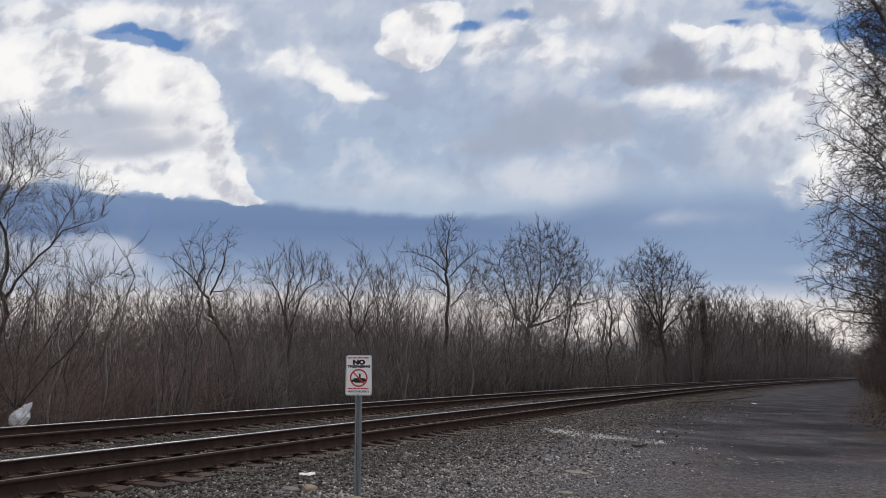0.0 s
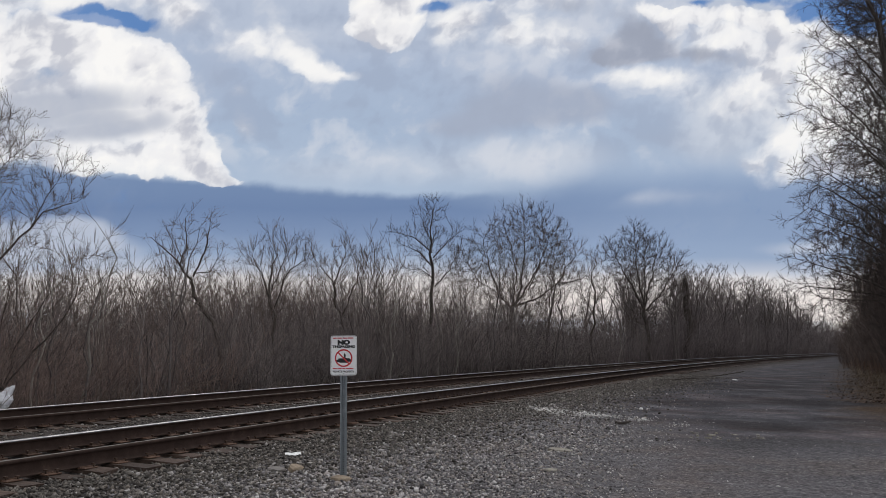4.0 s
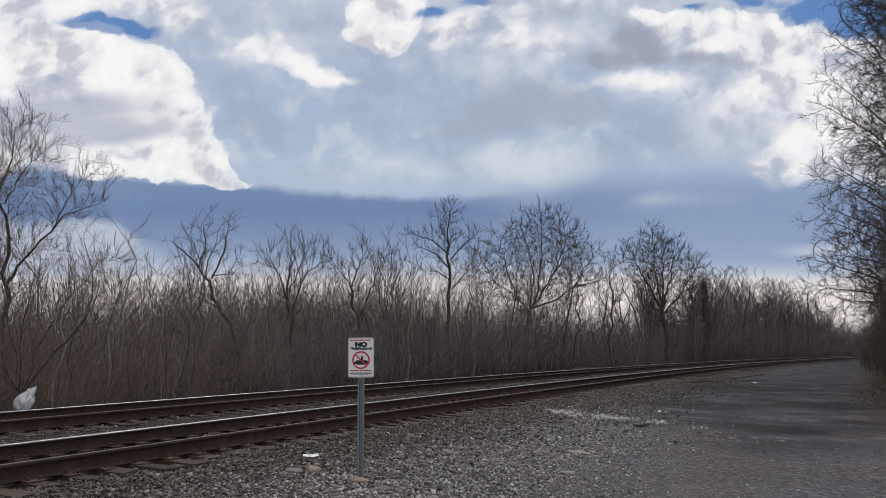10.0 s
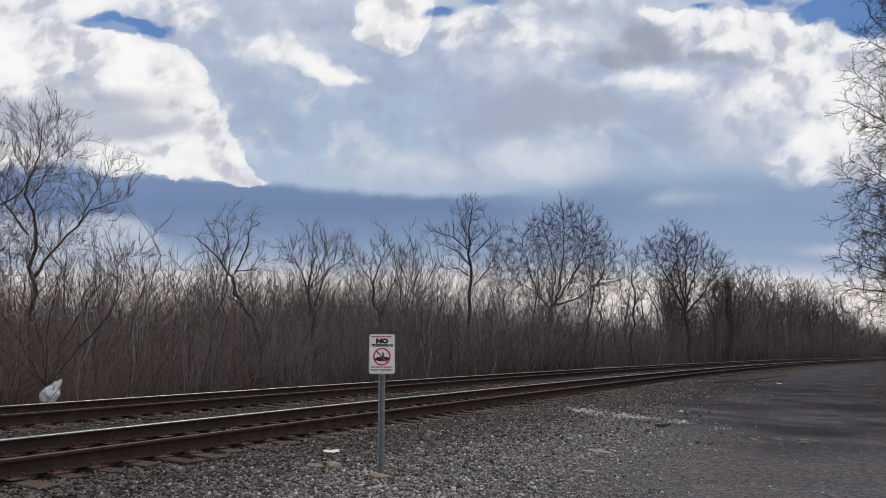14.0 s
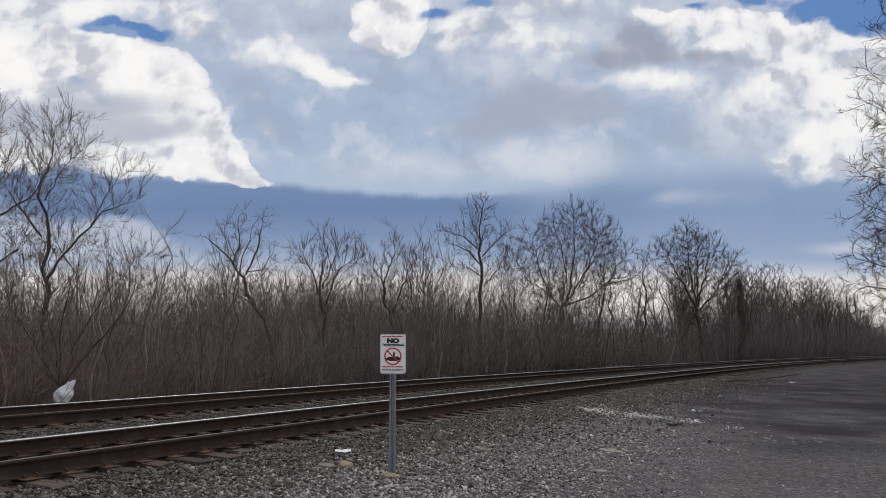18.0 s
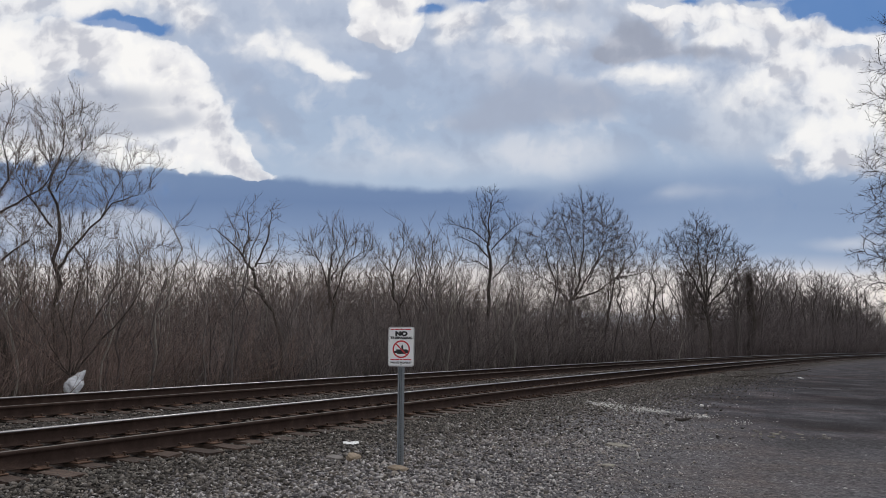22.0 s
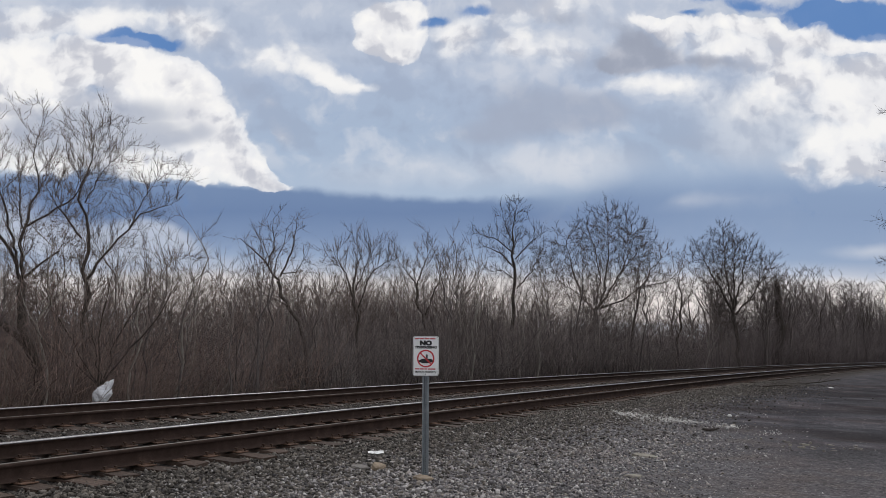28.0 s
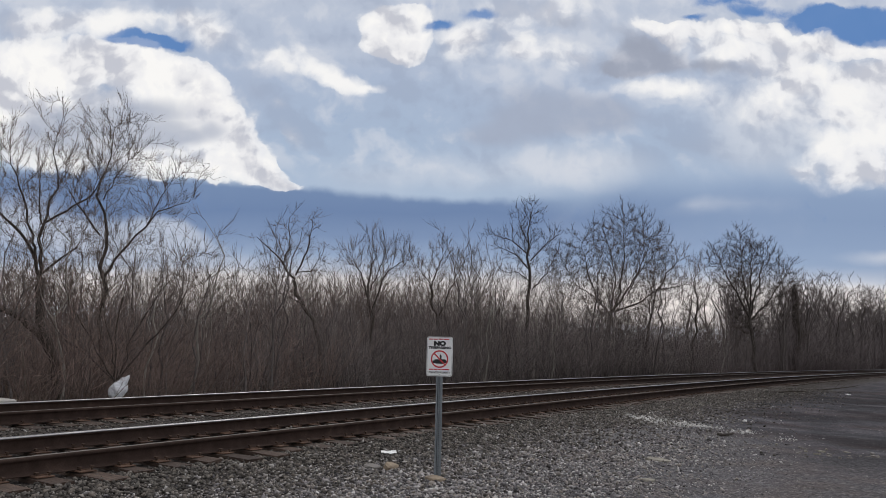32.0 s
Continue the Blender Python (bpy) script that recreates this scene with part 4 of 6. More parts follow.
def shoot(r, start, way, length, rad, k, wander, lift, taper=0.35):
    """Polylines of k points from start along way; wander bends them, lift turns them up."""
    pts, d, p = [start], unit(way), start
    step = (length / (k - 1))[:, None]
    for _ in range(k - 1):
        d = unit(d + wander * r.normal(size=d.shape) + np.array([0, 0, lift]))
        p = p + d * step
        pts.append(p)
    return np.stack(pts, 1), rad[:, None] * np.linspace(1, taper, k)[None]


def sprout(r, pts, rad, count, lo, hi, angle, ratio, thin, spread=0.3, least=0.002, cap=99.0):
    """Starts of side branches: count a parent, between lo and hi of its length, at about angle degrees."""
    nb, k, _ = pts.shape
    t = lo + (hi - lo) * (np.arange(count)[None] + r.rand(nb, count)) / count
    x = t * (k - 1)
    i = np.minimum(x.astype(int), k - 2)
    w = (x - i)[..., None]
    rows = np.arange(nb)[:, None]
    p = pts[rows, i] * (1 - w) + pts[rows, i + 1] * w
    d = unit(pts[rows, i + 1] - pts[rows, i])
    rr = rad[rows, i] * (1 - w[..., 0]) + rad[rows, i + 1] * w[..., 0]
    side = unit(np.cross(d, r.normal(size=d.shape)))
    a = np.radians(angle) * r.uniform(1 - spread, 1 + spread, t.shape)[..., None]
    way = d * np.cos(a) + side * np.sin(a)
    seg = np.linalg.norm(pts[:, -1] - pts[:, 0], axis=-1)
    length = np.minimum(seg[:, None] * ratio * (1.15 - 0.68 * t), cap) * r.uniform(0.6, 1.3, t.shape)
    return p.reshape(-1, 3), way.reshape(-1, 3), length.ravel(), np.maximum(rr * thin, least).ravel()


def limbs(r, lines, k=8):
    """Main limbs from a few bends (side, height, thickness), bent a little in depth too."""
    P, R = [], []
    for ln in lines:
        a = np.array(ln, dtype=float)
        x = np.linspace(0, len(a) - 1, k)
        side, up, rad = (np.interp(x, np.arange(len(a)), a[:, c]) for c in range(3))
        deep = np.cumsum(r.normal(0, 0.035, k)) * np.linalg.norm(a[-1, :2] - a[0, :2]) * np.linspace(0, 1, k)
        jit = np.ptp(up) * 0.012
        P.append(np.stack([side + r.normal(0, jit, k) * (x > 0), deep, up], 1))
        R.append(rad)
    return np.stack(P), np.stack(R)


def grow(r, p0, r0, count, spread, step, floor, deep=1.3, up=0.12, bend=0.05, rise=0.25, lo=0.25, keep=1.1, least=0.005, order=0.40):
    """Boughs that spread from the limbs into the free room round them, each towards its own share of light.
    Returns segments (starts, ends, radii at both) and the outer nodes with their ways."""
    nb, k, _ = p0.shape
    pos, rad = p0.reshape(-1, 3), r0.ravel()
    way = unit(np.gradient(p0, axis=1)).reshape(-1, 3)
    fixed = len(pos)
    up_from = np.where(np.arange(fixed) % k == 0, -1, np.arange(fixed) - 1)
    size = np.linalg.norm(p0[:, -1] - p0[:, 0], axis=-1)
    pick = r.choice(nb, count * 2, p=size / size.sum())
    t = (lo + (1 - lo) * r.rand(count * 2)) * (k - 1)
    i = np.minimum(t.astype(int), k - 2)
    w = (t - i)[:, None]
    off = unit(r.normal(size=(count * 2, 3))) * (spread * r.rand(count * 2) ** 0.45)[:, None] * np.array([1, deep, 0.9])
    aim = p0[pick, i] * (1 - w) + p0[pick, i + 1] * w + off + np.array([0, 0, rise * spread])
    aim = aim[aim[:, 2] > floor + 0.35 * spread * r.normal(size=len(aim))][:count]
    d = np.linalg.norm(aim[:, None] - pos[None], axis=-1)
    best, who = d.min(1), d.argmin(1)
    for _ in range(70):
        ok = best < spread * 1.9
        if not ok.any():
            break
        pull = np.zeros_like(pos)
        np.add.at(pull, who[ok], unit(aim[ok] - pos[who[ok]]))
        src = np.unique(who[ok])
        go = unit(unit(pull[src]) + keep * way[src] + np.array([0, 0, up]) + bend * r.normal(size=(len(src), 3)))
        fresh = pos[src] + go * step
        free = np.linalg.norm(fresh[:, None] - pos[None], axis=-1).min(1) > 0.55 * step
        if not free.any():
            break
        src, go, fresh = src[free], go[free], fresh[free]
        base = len(pos)
        pos, way, up_from = np.concatenate([pos, fresh]), np.concatenate([way, go]), np.concatenate([up_from, src])
        dn = np.linalg.norm(aim[:, None] - fresh[None], axis=-1)
        near, at = dn.min(1), dn.argmin(1) + base
        who, best = np.where(near < best, at, who), np.minimum(near, best)
        left = best > 1.7 * step
        aim, who, best = aim[left], who[left], best[left]
        if len(aim) == 0:
            break
    total = len(pos)
    load = np.zeros(total)
    kids = np.zeros(total, dtype=int)
    for j in range(total - 1, fixed - 1, -1):
        load[j] = max(load[j], 1.0)
        load[up_from[j]] += load[j]
        kids[up_from[j]] += 1
    rad = np.concatenate([rad, least * load[fixed:] ** order])
    for _ in range(2):
        mean = np.zeros_like(pos)
        np.add.at(mean, up_from[fixed:], pos[fixed:])
        inner = np.arange(total)[(np.arange(total) >= fixed) & (kids > 0)]
        pos[inner] = 0.5 * pos[inner] + 0.25 * pos[up_from[inner]] + 0.25 * mean[inner] / kids[inner][:, None]
    j = np.arange(fixed, total)
    q = up_from[j]
    start = np.where(q < fixed, np.minimum(rad[j] * 1.2, rad[q]), np.minimum(rad[q], rad[j] * 1.5))
    outer = j[load[j] < 3.5]
    return pos[q], pos[j], start, rad[j], pos[outer], unit(pos[outer] - pos[up_from[outer]])


def tree_groups(seed, lines, count=700, spread=1.0, step=0.16, floor=2.0, least=0.005, twigs=2, twig=0.4, fork=1, rise=0.25, up=0.3, twig_up=0.5, fan=0.34, deep=1.3, lo=0.25, bend=0.05, order=0.40):
    """A bare tree: fitted limbs, boughs grown into the crown, straight twigs at their ends. Returns wood and twig groups."""
    r = np.random.RandomState(seed)
    p0, r0 = limbs(r, lines, 12)
    a, b, ra, rb, tip, way = grow(r, p0, r0, count, spread, step, floor, deep, up, bend, rise, lo, least=least, order=order)
    thick = rb > least * 2.6
    seg = lambda m: (np.stack([a[m], b[m]], 1), np.stack([ra[m], rb[m]], 1), 4)
    wood, thin = [(p0, r0, 7), seg(thick)], [seg(~thick)]
    start, go = np.repeat(tip, twigs, 0), np.repeat(way, twigs, 0)
    go = unit(0.75 * go + fan * r.normal(size=go.shape) + np.array([0, 0, twig_up]))
    p1, r1 = shoot(r, start, go, twig * r.uniform(0.45, 1.25, len(start)), np.full(len(start), least * 0.85), 3, 0.08, 0.07, 0.6)
    thin.append((p1, r1, 3))
    if fork:
        c = sprout(r, p1, r1, fork, 0.2, 0.9, 32, 0.75, 0.85, least=least * 0.7)
        thin.append((*shoot(r, c[0], c[1], c[2], c[3], 2, 0.08, 0.08, 0.6), 3))
    return wood, thin


def tree_thing(name, base, face, groups, label, category="tree", group="", twig=None, buds=0):
    """A tree with trunk and crown at base; its side axis is turned to face degrees."""
    th = empty(name, Matrix.Translation(base) @ pose(0, 0, 0, 0, 0, face), label, category, group)
    wood, thin = groups
    solid("trunk", mesh_np("trunk", *tubes(wood)), M_BARK, th, smooth_shade=True)
    solid("crown", mesh_np("crown", *tubes(thin)), twig or M_TWIG, th, "bare fine twigs")
    if buds:
        r = np.random.RandomState(buds)
        pts, _, _ = thin[1]
        pick = r.randint(0, len(pts), buds)
        t = r.uniform(0.3, 1.0, (buds, 1))
        at = pts[pick, 0] * (1 - t) + pts[pick, 2] * t
        way = unit(unit(pts[pick, 2] - pts[pick, 0]) + 0.6 * r.normal(size=(buds, 3)))
        size = r.uniform(0.018, 0.042, buds)[:, None]
        line = np.stack([at, at + way * size * 0.5, at + way * size], 1)
        tagged(solid("bud_growth", mesh_np("bud_growth", *tubes([(line, np.repeat([[0.003, 0.0058, 0.002]], buds, 0), 3)])), M_BUD, th, "small reddish-brown swelling buds"), kind="stuff")
    return th


def on_ground(x, y, z=-0.05):
    return Vector((x, y, float(ground_z(np.array([x]), np.array([y]))[0]) + z))


# single trees: place, the turn of their side axis, limbs as (side, height, thickness)
def lone_tree(seed, kind, x, y, face, label, opts, lines, twig=None, buds=0):
    tree_thing(kind, on_ground(x, y), face, tree_groups(seed, lines, **opts), label, "tree", twig=twig, buds=buds)


def spreading_limbs(seed, count, size, pull, top):
    """Trunk and limbs of a roadside tree: long level limbs below, steeper ones above, all towards the road."""
    q = random.Random(seed)
    lean = lambda h: 0.09 * h
    limbs_out = [[(0, -0.2, 0.24)] + [(lean(h), h, rad) for h, rad in ((1.9 * size, 0.21), (4.9 * size, 0.17), (8.0 * size, 0.13), (11.4 * size, 0.08), (0.5 * (11.4 * size + top), 0.04), (top, 0.01))]]
    heights = (1.9, 2.7, 3.3, 4.1, 5.1, 6.5, 8.5, 9.5, 11.1, 13.1, 16.5)
    reaches = (1.9, 2.5, 3.3, 3.5, 3.3, 3.0, 2.7, 2.6, 2.0, 1.5, 1.2)
    for k in range(count):
        h = 1.9 * size + (top - 0.6 - 1.9 * size) * (k + 0.7 * q.random()) / count
        reach = float(np.interp(h / size, heights, reaches)) * size + pull + q.uniform(-0.85, 0.25)
        slope = float(np.interp(h / size, (2.0, 3.3, 4.6, 7.2, 11.4, 15.5), (-0.15, 0.1, 0.45, 0.8, 1.25, 1.5)))
        x1 = lean(h) * -1 - reach
        h0 = max(h - slope * (reach + 0.4), 0.9)
        x0 = -lean(h0)
        xm, hm = x1 + 0.45 * (x0 - x1), h + 0.42 * (h0 - h) + q.uniform(-0.15, 0.15)
        th = 0.022 + 0.009 * reach
        limbs_out.append([(x0, h0, th), ((x0 + xm) / 2, (h0 + hm) / 2 + 0.12, th * 0.75), (xm, hm + 0.12, th * 0.5), (x1, h, 0.009)])
    limbs_out[0] = [(-s if h > 0 else s, h, rad) for s, h, rad in limbs_out[0]]
    return limbs_out


lone_tree(40, "tree", -8.91, 19.46, 24.6, "bare budding tree with a leaning trunk behind the tracks", dict(count=1500, spread=0.95, step=0.12, floor=3.0, least=0.0036, twigs=2, twig=0.34, rise=0.35, up=0.36, fan=0.3),
          [[(0.15, -0.2, 0.1445), (-0.01, 1.35, 0.1275), (-0.32, 2.0, 0.1105), (-0.52, 2.65, 0.102), (-0.59, 3.4, 0.0892)], [(-0.59, 3.4, 0.0432), (-0.73, 3.94, 0.0378), (-1.17, 4.53, 0.0324), (-1.61, 4.91, 0.0243), (-2.06, 5.41, 0.0108)], [(-0.68, 3.83, 0.0324), (-0.81, 4.28, 0.0297), (-1.07, 5.3, 0.0216), (-1.43, 6.24, 0.0065)], [(-0.56, 3.4, 0.0459), (-0.58, 3.95, 0.0432), (-0.64, 4.7, 0.0324), (-0.29, 5.62, 0.0189), (-0.47, 6.79, 0.0065)], [(-0.63, 4.64, 0.027), (-0.02, 5.11, 0.0216), (0.45, 5.48, 0.0162), (0.77, 6.22, 0.0054)], [(-0.63, 4.64, 0.0243), (-0.71, 4.96, 0.0162), (-0.76, 5.8, 0.0065)], [(-0.57, 3.43, 0.027), (-0.21, 3.83, 0.0243), (0.17, 4.17, 0.0162)], [(-0.01, 1.35, 0.0935), (-0.47, 2.06, 0.085), (-0.98, 2.49, 0.0765), (-1.57, 2.72, 0.0595), (-2.18, 3.28, 0.034)]], buds=5200)
lone_tree(41, "tree", -9.23, 22.70, 22.1, "bare budding tree with a forked crown behind the tracks", dict(count=1300, spread=0.85, step=0.12, floor=3.4, least=0.0036, twigs=2, twig=0.34, rise=0.35, up=0.36, fan=0.3),
          [[(0.11, -0.2, 0.0648), (-0.06, 2.5, 0.0594), (-0.17, 3.77, 0.054), (-0.28, 4.71, 0.0459), (-0.31, 5.6, 0.0351), (-0.27, 6.23, 0.0243), (-0.02, 7.59, 0.0065)], [(-0.31, 4.82, 0.0297), (-0.7, 5.33, 0.0243), (-1.02, 5.71, 0.0162), (-1.27, 6.12, 0.0054)], [(-0.29, 5.81, 0.0189), (0.19, 6.9, 0.0108), (0.53, 7.23, 0.0043)], [(-0.15, 3.66, 0.0405), (0.25, 4.31, 0.0324), (0.73, 5.0, 0.027), (1.2, 5.66, 0.0189), (1.95, 5.98, 0.0054)], [(0.89, 5.22, 0.0162), (1.24, 6.09, 0.0108), (1.51, 6.54, 0.0043)]], buds=4600)
lone_tree(42, "crooked_tree", -4.08, 28.91, 8.0, "crooked bare tree rising out of the brush", dict(count=340, spread=0.6, step=0.16, floor=3.2, least=0.0058, twigs=2, twig=0.42, rise=0.1, up=0.05, bend=0.16, fan=0.45, twig_up=0.1),
          [[(0.21, -0.2, 0.0884), (0.02, 1.71, 0.0816), (-0.27, 2.68, 0.0748), (-0.63, 3.24, 0.068), (-1.05, 3.68, 0.0612), (-1.08, 4.24, 0.0578)], [(-1.08, 4.24, 0.0442), (-1.41, 4.54, 0.0374), (-1.57, 4.86, 0.0306), (-1.94, 5.21, 0.0238), (-2.49, 5.64, 0.0095)], [(-1.52, 4.72, 0.0306), (-1.33, 5.43, 0.0238), (-1.43, 6.4, 0.0082)], [(-1.07, 4.37, 0.034), (-0.71, 5.28, 0.0272), (-0.55, 6.27, 0.0082)], [(-1.08, 4.48, 0.0204), (-0.53, 4.54, 0.015), (-0.21, 5.12, 0.0054)], [(-0.69, 3.33, 0.0272), (-1.5, 3.72, 0.019), (-2.07, 3.64, 0.0082)]])
lone_tree(43, "tree", -2.63, 33.10, 4.5, "bushy bare tree with upright stems behind the tracks", dict(count=900, spread=0.85, step=0.16, floor=2.6, least=0.0055, twigs=2, twig=0.55, rise=0.2, up=0.45, fan=0.2),
          [[(0.08, -0.2, 0.068), (-0.18, 3.06, 0.0612), (-0.28, 4.65, 0.0408), (-0.2, 6.03, 0.0102)], [(-0.15, 3.06, 0.0408), (-0.58, 4.64, 0.0272), (-1.09, 5.73, 0.0082)], [(-0.15, 3.46, 0.0374), (0.38, 4.98, 0.0238), (1.12, 5.51, 0.0082)], [(-0.24, 4.25, 0.0272), (0.24, 5.48, 0.0136), (0.45, 5.94, 0.0068)]])
lone_tree(44, "tree", -0.21, 37.00, 0.3, "bare forked tree behind the tracks", dict(count=700, spread=0.8, step=0.16, floor=3.0, least=0.0055, twigs=2, twig=0.5, rise=0.2, up=0.3, fan=0.3),
          [[(0.46, -0.2, 0.0816), (0.25, 2.29, 0.0748), (0.06, 3.37, 0.068), (-0.2, 4.14, 0.0612), (-0.21, 4.81, 0.0544)], [(-0.21, 4.81, 0.0374), (0.02, 5.61, 0.0272), (0.34, 6.45, 0.0082)], [(-0.2, 4.77, 0.0306), (-0.69, 5.36, 0.0204), (-1.13, 5.9, 0.0068)], [(0.11, 3.26, 0.0408), (0.55, 4.5, 0.0306), (1.18, 5.98, 0.0082)]])
lone_tree(45, "tall_tree", 5.24, 48.82, -6.1, "tall sparse bare tree above the thicket", dict(count=900, spread=0.8, step=0.18, floor=5.0, least=0.0072, twigs=2, twig=0.55, rise=0.15, up=0.32),
          [[(0.03, -0.2, 0.1292), (0.03, 3.77, 0.1156), (-0.0, 6.42, 0.0884), (-0.02, 8.21, 0.0544), (0.02, 10.32, 0.0102)], [(-0.01, 6.72, 0.0476), (-0.82, 7.65, 0.034), (-2.02, 8.17, 0.0095)], [(-0.04, 7.61, 0.0408), (-1.18, 8.55, 0.0272), (-2.31, 8.82, 0.0082)], [(0.0, 7.31, 0.0408), (0.95, 8.38, 0.0272), (1.68, 8.99, 0.0082)], [(0.12, 5.53, 0.0408), (1.06, 6.68, 0.034), (1.63, 7.94, 0.0095)], [(-0.03, 6.12, 0.034), (-0.79, 6.64, 0.0272), (-1.52, 6.53, 0.0082)], [(-0.02, 8.06, 0.034), (-0.52, 9.1, 0.0204), (-0.78, 10.0, 0.0068)]], M_DARKTWIG)
lone_tree(46, "round_crowned_tree", 11.60, 56.52, -11.6, "large bare tree with a full rounded crown", dict(count=9000, spread=1.75, step=0.18, floor=2.6, least=0.0074, twigs=2, twig=0.5, rise=0.2, up=0.28),
          [[(-0.18, -0.2, 0.1632), (-0.08, 2.81, 0.1496), (0.13, 4.7, 0.136)], [(0.05, 4.59, 0.0816), (-0.73, 5.46, 0.068), (-1.45, 7.24, 0.0476), (-1.87, 8.97, 0.0136)], [(0.13, 4.7, 0.0884), (0.71, 6.41, 0.068), (0.99, 8.65, 0.0408), (0.92, 10.8, 0.0102)], [(0.27, 4.87, 0.0748), (1.54, 6.77, 0.0544), (2.65, 9.52, 0.0136)], [(0.2, 4.77, 0.0748), (2.01, 5.42, 0.0544), (3.49, 6.62, 0.0136)], [(0.12, 4.87, 0.068), (0.39, 7.27, 0.0476), (-0.34, 10.2, 0.0102)], [(1.17, 5.91, 0.0408), (2.29, 7.97, 0.0272), (2.27, 10.21, 0.0082)], [(-0.65, 5.53, 0.034), (-2.29, 6.53, 0.0238), (-3.1, 7.9, 0.0082)]], M_DARKTWIG)
lone_tree(47, "tree", 14.05, 56.69, -13.9, "slender bare tree leaning out beside a larger one", dict(count=800, spread=1.0, step=0.22, floor=3.6, least=0.008, twigs=2, twig=0.6, up=0.3),
          [[(-0.12, -0.2, 0.0952), (0.22, 3.93, 0.0816), (0.73, 5.99, 0.0612), (1.7, 7.71, 0.034), (2.29, 8.57, 0.0095)], [(0.36, 4.62, 0.0408), (0.54, 6.67, 0.0272), (0.9, 8.74, 0.0082)], [(0.92, 6.33, 0.034), (2.6, 6.69, 0.0204), (3.34, 7.38, 0.0082)]])
lone_tree(48, "tree", 19.52, 63.05, -17.2, "slender bare tree in front of the wood", dict(count=500, spread=0.8, step=0.24, floor=3.0, least=0.0095, twigs=2, twig=0.7, up=0.35),
          [[(-0.08, -0.2, 0.102), (-0.08, 3.49, 0.0884), (-0.0, 6.52, 0.0544), (0.24, 9.32, 0.0102)], [(-0.04, 4.62, 0.0408), (-0.84, 6.13, 0.0272), (-1.05, 7.66, 0.0082)], [(-0.0, 5.0, 0.0408), (0.91, 6.53, 0.0272), (1.16, 7.68, 0.0082)]])
lone_tree(49, "dense_crowned_tree", 29.32, 77.54, -20.7, "dark bare tree with a dense broad crown", dict(count=6500, spread=1.7, step=0.23, floor=4.6, least=0.0105, twigs=2, twig=0.65, up=0.2),
          [[(0.37, -0.2, 0.204), (0.1, 3.49, 0.1904), (-0.18, 5.81, 0.1632)], [(-0.19, 5.57, 0.102), (-1.23, 7.67, 0.0816), (-2.24, 9.56, 0.0544), (-3.01, 11.0, 0.0136)], [(-0.18, 5.71, 0.102), (-0.67, 9.09, 0.068), (-1.05, 12.91, 0.0102)], [(-0.08, 5.81, 0.0952), (0.74, 8.86, 0.068), (1.16, 11.22, 0.0136)], [(0.01, 5.35, 0.0884), (1.62, 7.23, 0.0612), (3.02, 9.56, 0.0136)], [(-0.08, 5.72, 0.0816), (-0.06, 9.09, 0.0544), (0.06, 11.37, 0.0136)]], M_DARKTWIG)
lone_tree(50, "vine_covered_snag", 36.81, 85.40, -23.3, "dead trunk thickly wrapped in vines with a flat broken top", dict(count=2600, spread=0.85, step=0.17, floor=0.5, least=0.013, twigs=2, twig=0.35, lo=0.05, rise=-0.2, up=0.05, fan=0.6, bend=0.2),
          [[(0.1, -0.2, 0.36), (0.05, 3.0, 0.40), (0.04, 6.0, 0.38), (0.02, 8.6, 0.36), (0.02, 9.1, 0.20)]])
lone_tree(51, "arching_shrub", -7.26, 18.53, 21.4, "large arching bare shrub beside the far rail", dict(count=700, spread=0.7, step=0.14, floor=1.0, least=0.004, twigs=2, twig=0.45, rise=0.2, up=0.25, fan=0.3),
          [[(0.07, -0.2, 0.0204), (0.04, 1.56, 0.0184), (0.06, 2.44, 0.0136), (0.13, 3.47, 0.0041)], [(0.12, 0.68, 0.0231), (0.63, 1.45, 0.0204), (1.14, 2.04, 0.0163), (1.46, 2.76, 0.0102), (1.59, 3.56, 0.0034)], [(0.04, 0.68, 0.0177), (-0.43, 1.42, 0.015), (-0.89, 2.15, 0.0116), (-1.23, 2.88, 0.0041)], [(0.08, 0.68, 0.0163), (-0.08, 1.43, 0.0136), (-0.32, 2.3, 0.0102), (-0.48, 3.17, 0.0034)], [(0.11, 0.68, 0.0177), (0.32, 1.56, 0.015), (0.74, 2.47, 0.0109), (1.3, 3.28, 0.0034)], [(0.01, 0.68, 0.015), (-0.58, 1.23, 0.0122), (-1.12, 1.59, 0.0088), (-1.58, 2.36, 0.0034)]])
lone_tree(60, "roadside_tree", 18.92, 24.56, -37.6, "large bare spreading tree over the dirt road", dict(count=9500, spread=1.15, step=0.15, floor=1.6, least=0.0056, twigs=2, twig=0.36, rise=-0.05, up=0.0, twig_up=-0.05, fan=0.45, lo=0.1, bend=0.10),
          spreading_limbs(3, 17, 1, 0, 17), M_DARKTWIG)
lone_tree(61, "roadside_tree", 20.79, 25.63, -39.0, "bare many-limbed tree behind a larger roadside tree", dict(count=7500, spread=1.4, step=0.18, floor=1.3, least=0.0078, twigs=2, twig=0.45, rise=0.0, up=0.05, twig_up=0.0, fan=0.45, lo=0.1, bend=0.1),
          spreading_limbs(4, 14, 1.065, -0.2, 16.5), M_DARKTWIG)
lone_tree(62, "roadside_tree", 22.19, 28.35, -38.0, "dense bare tree standing back from the dirt road", dict(count=7000, spread=1.7, step=0.20, floor=0.8, least=0.0095, twigs=2, twig=0.5, rise=0.0, up=0.08, twig_up=0.05, fan=0.45, lo=0.1, bend=0.1),
          spreading_limbs(5, 12, 1.16, -2, 16.5), M_DARKTWIG)


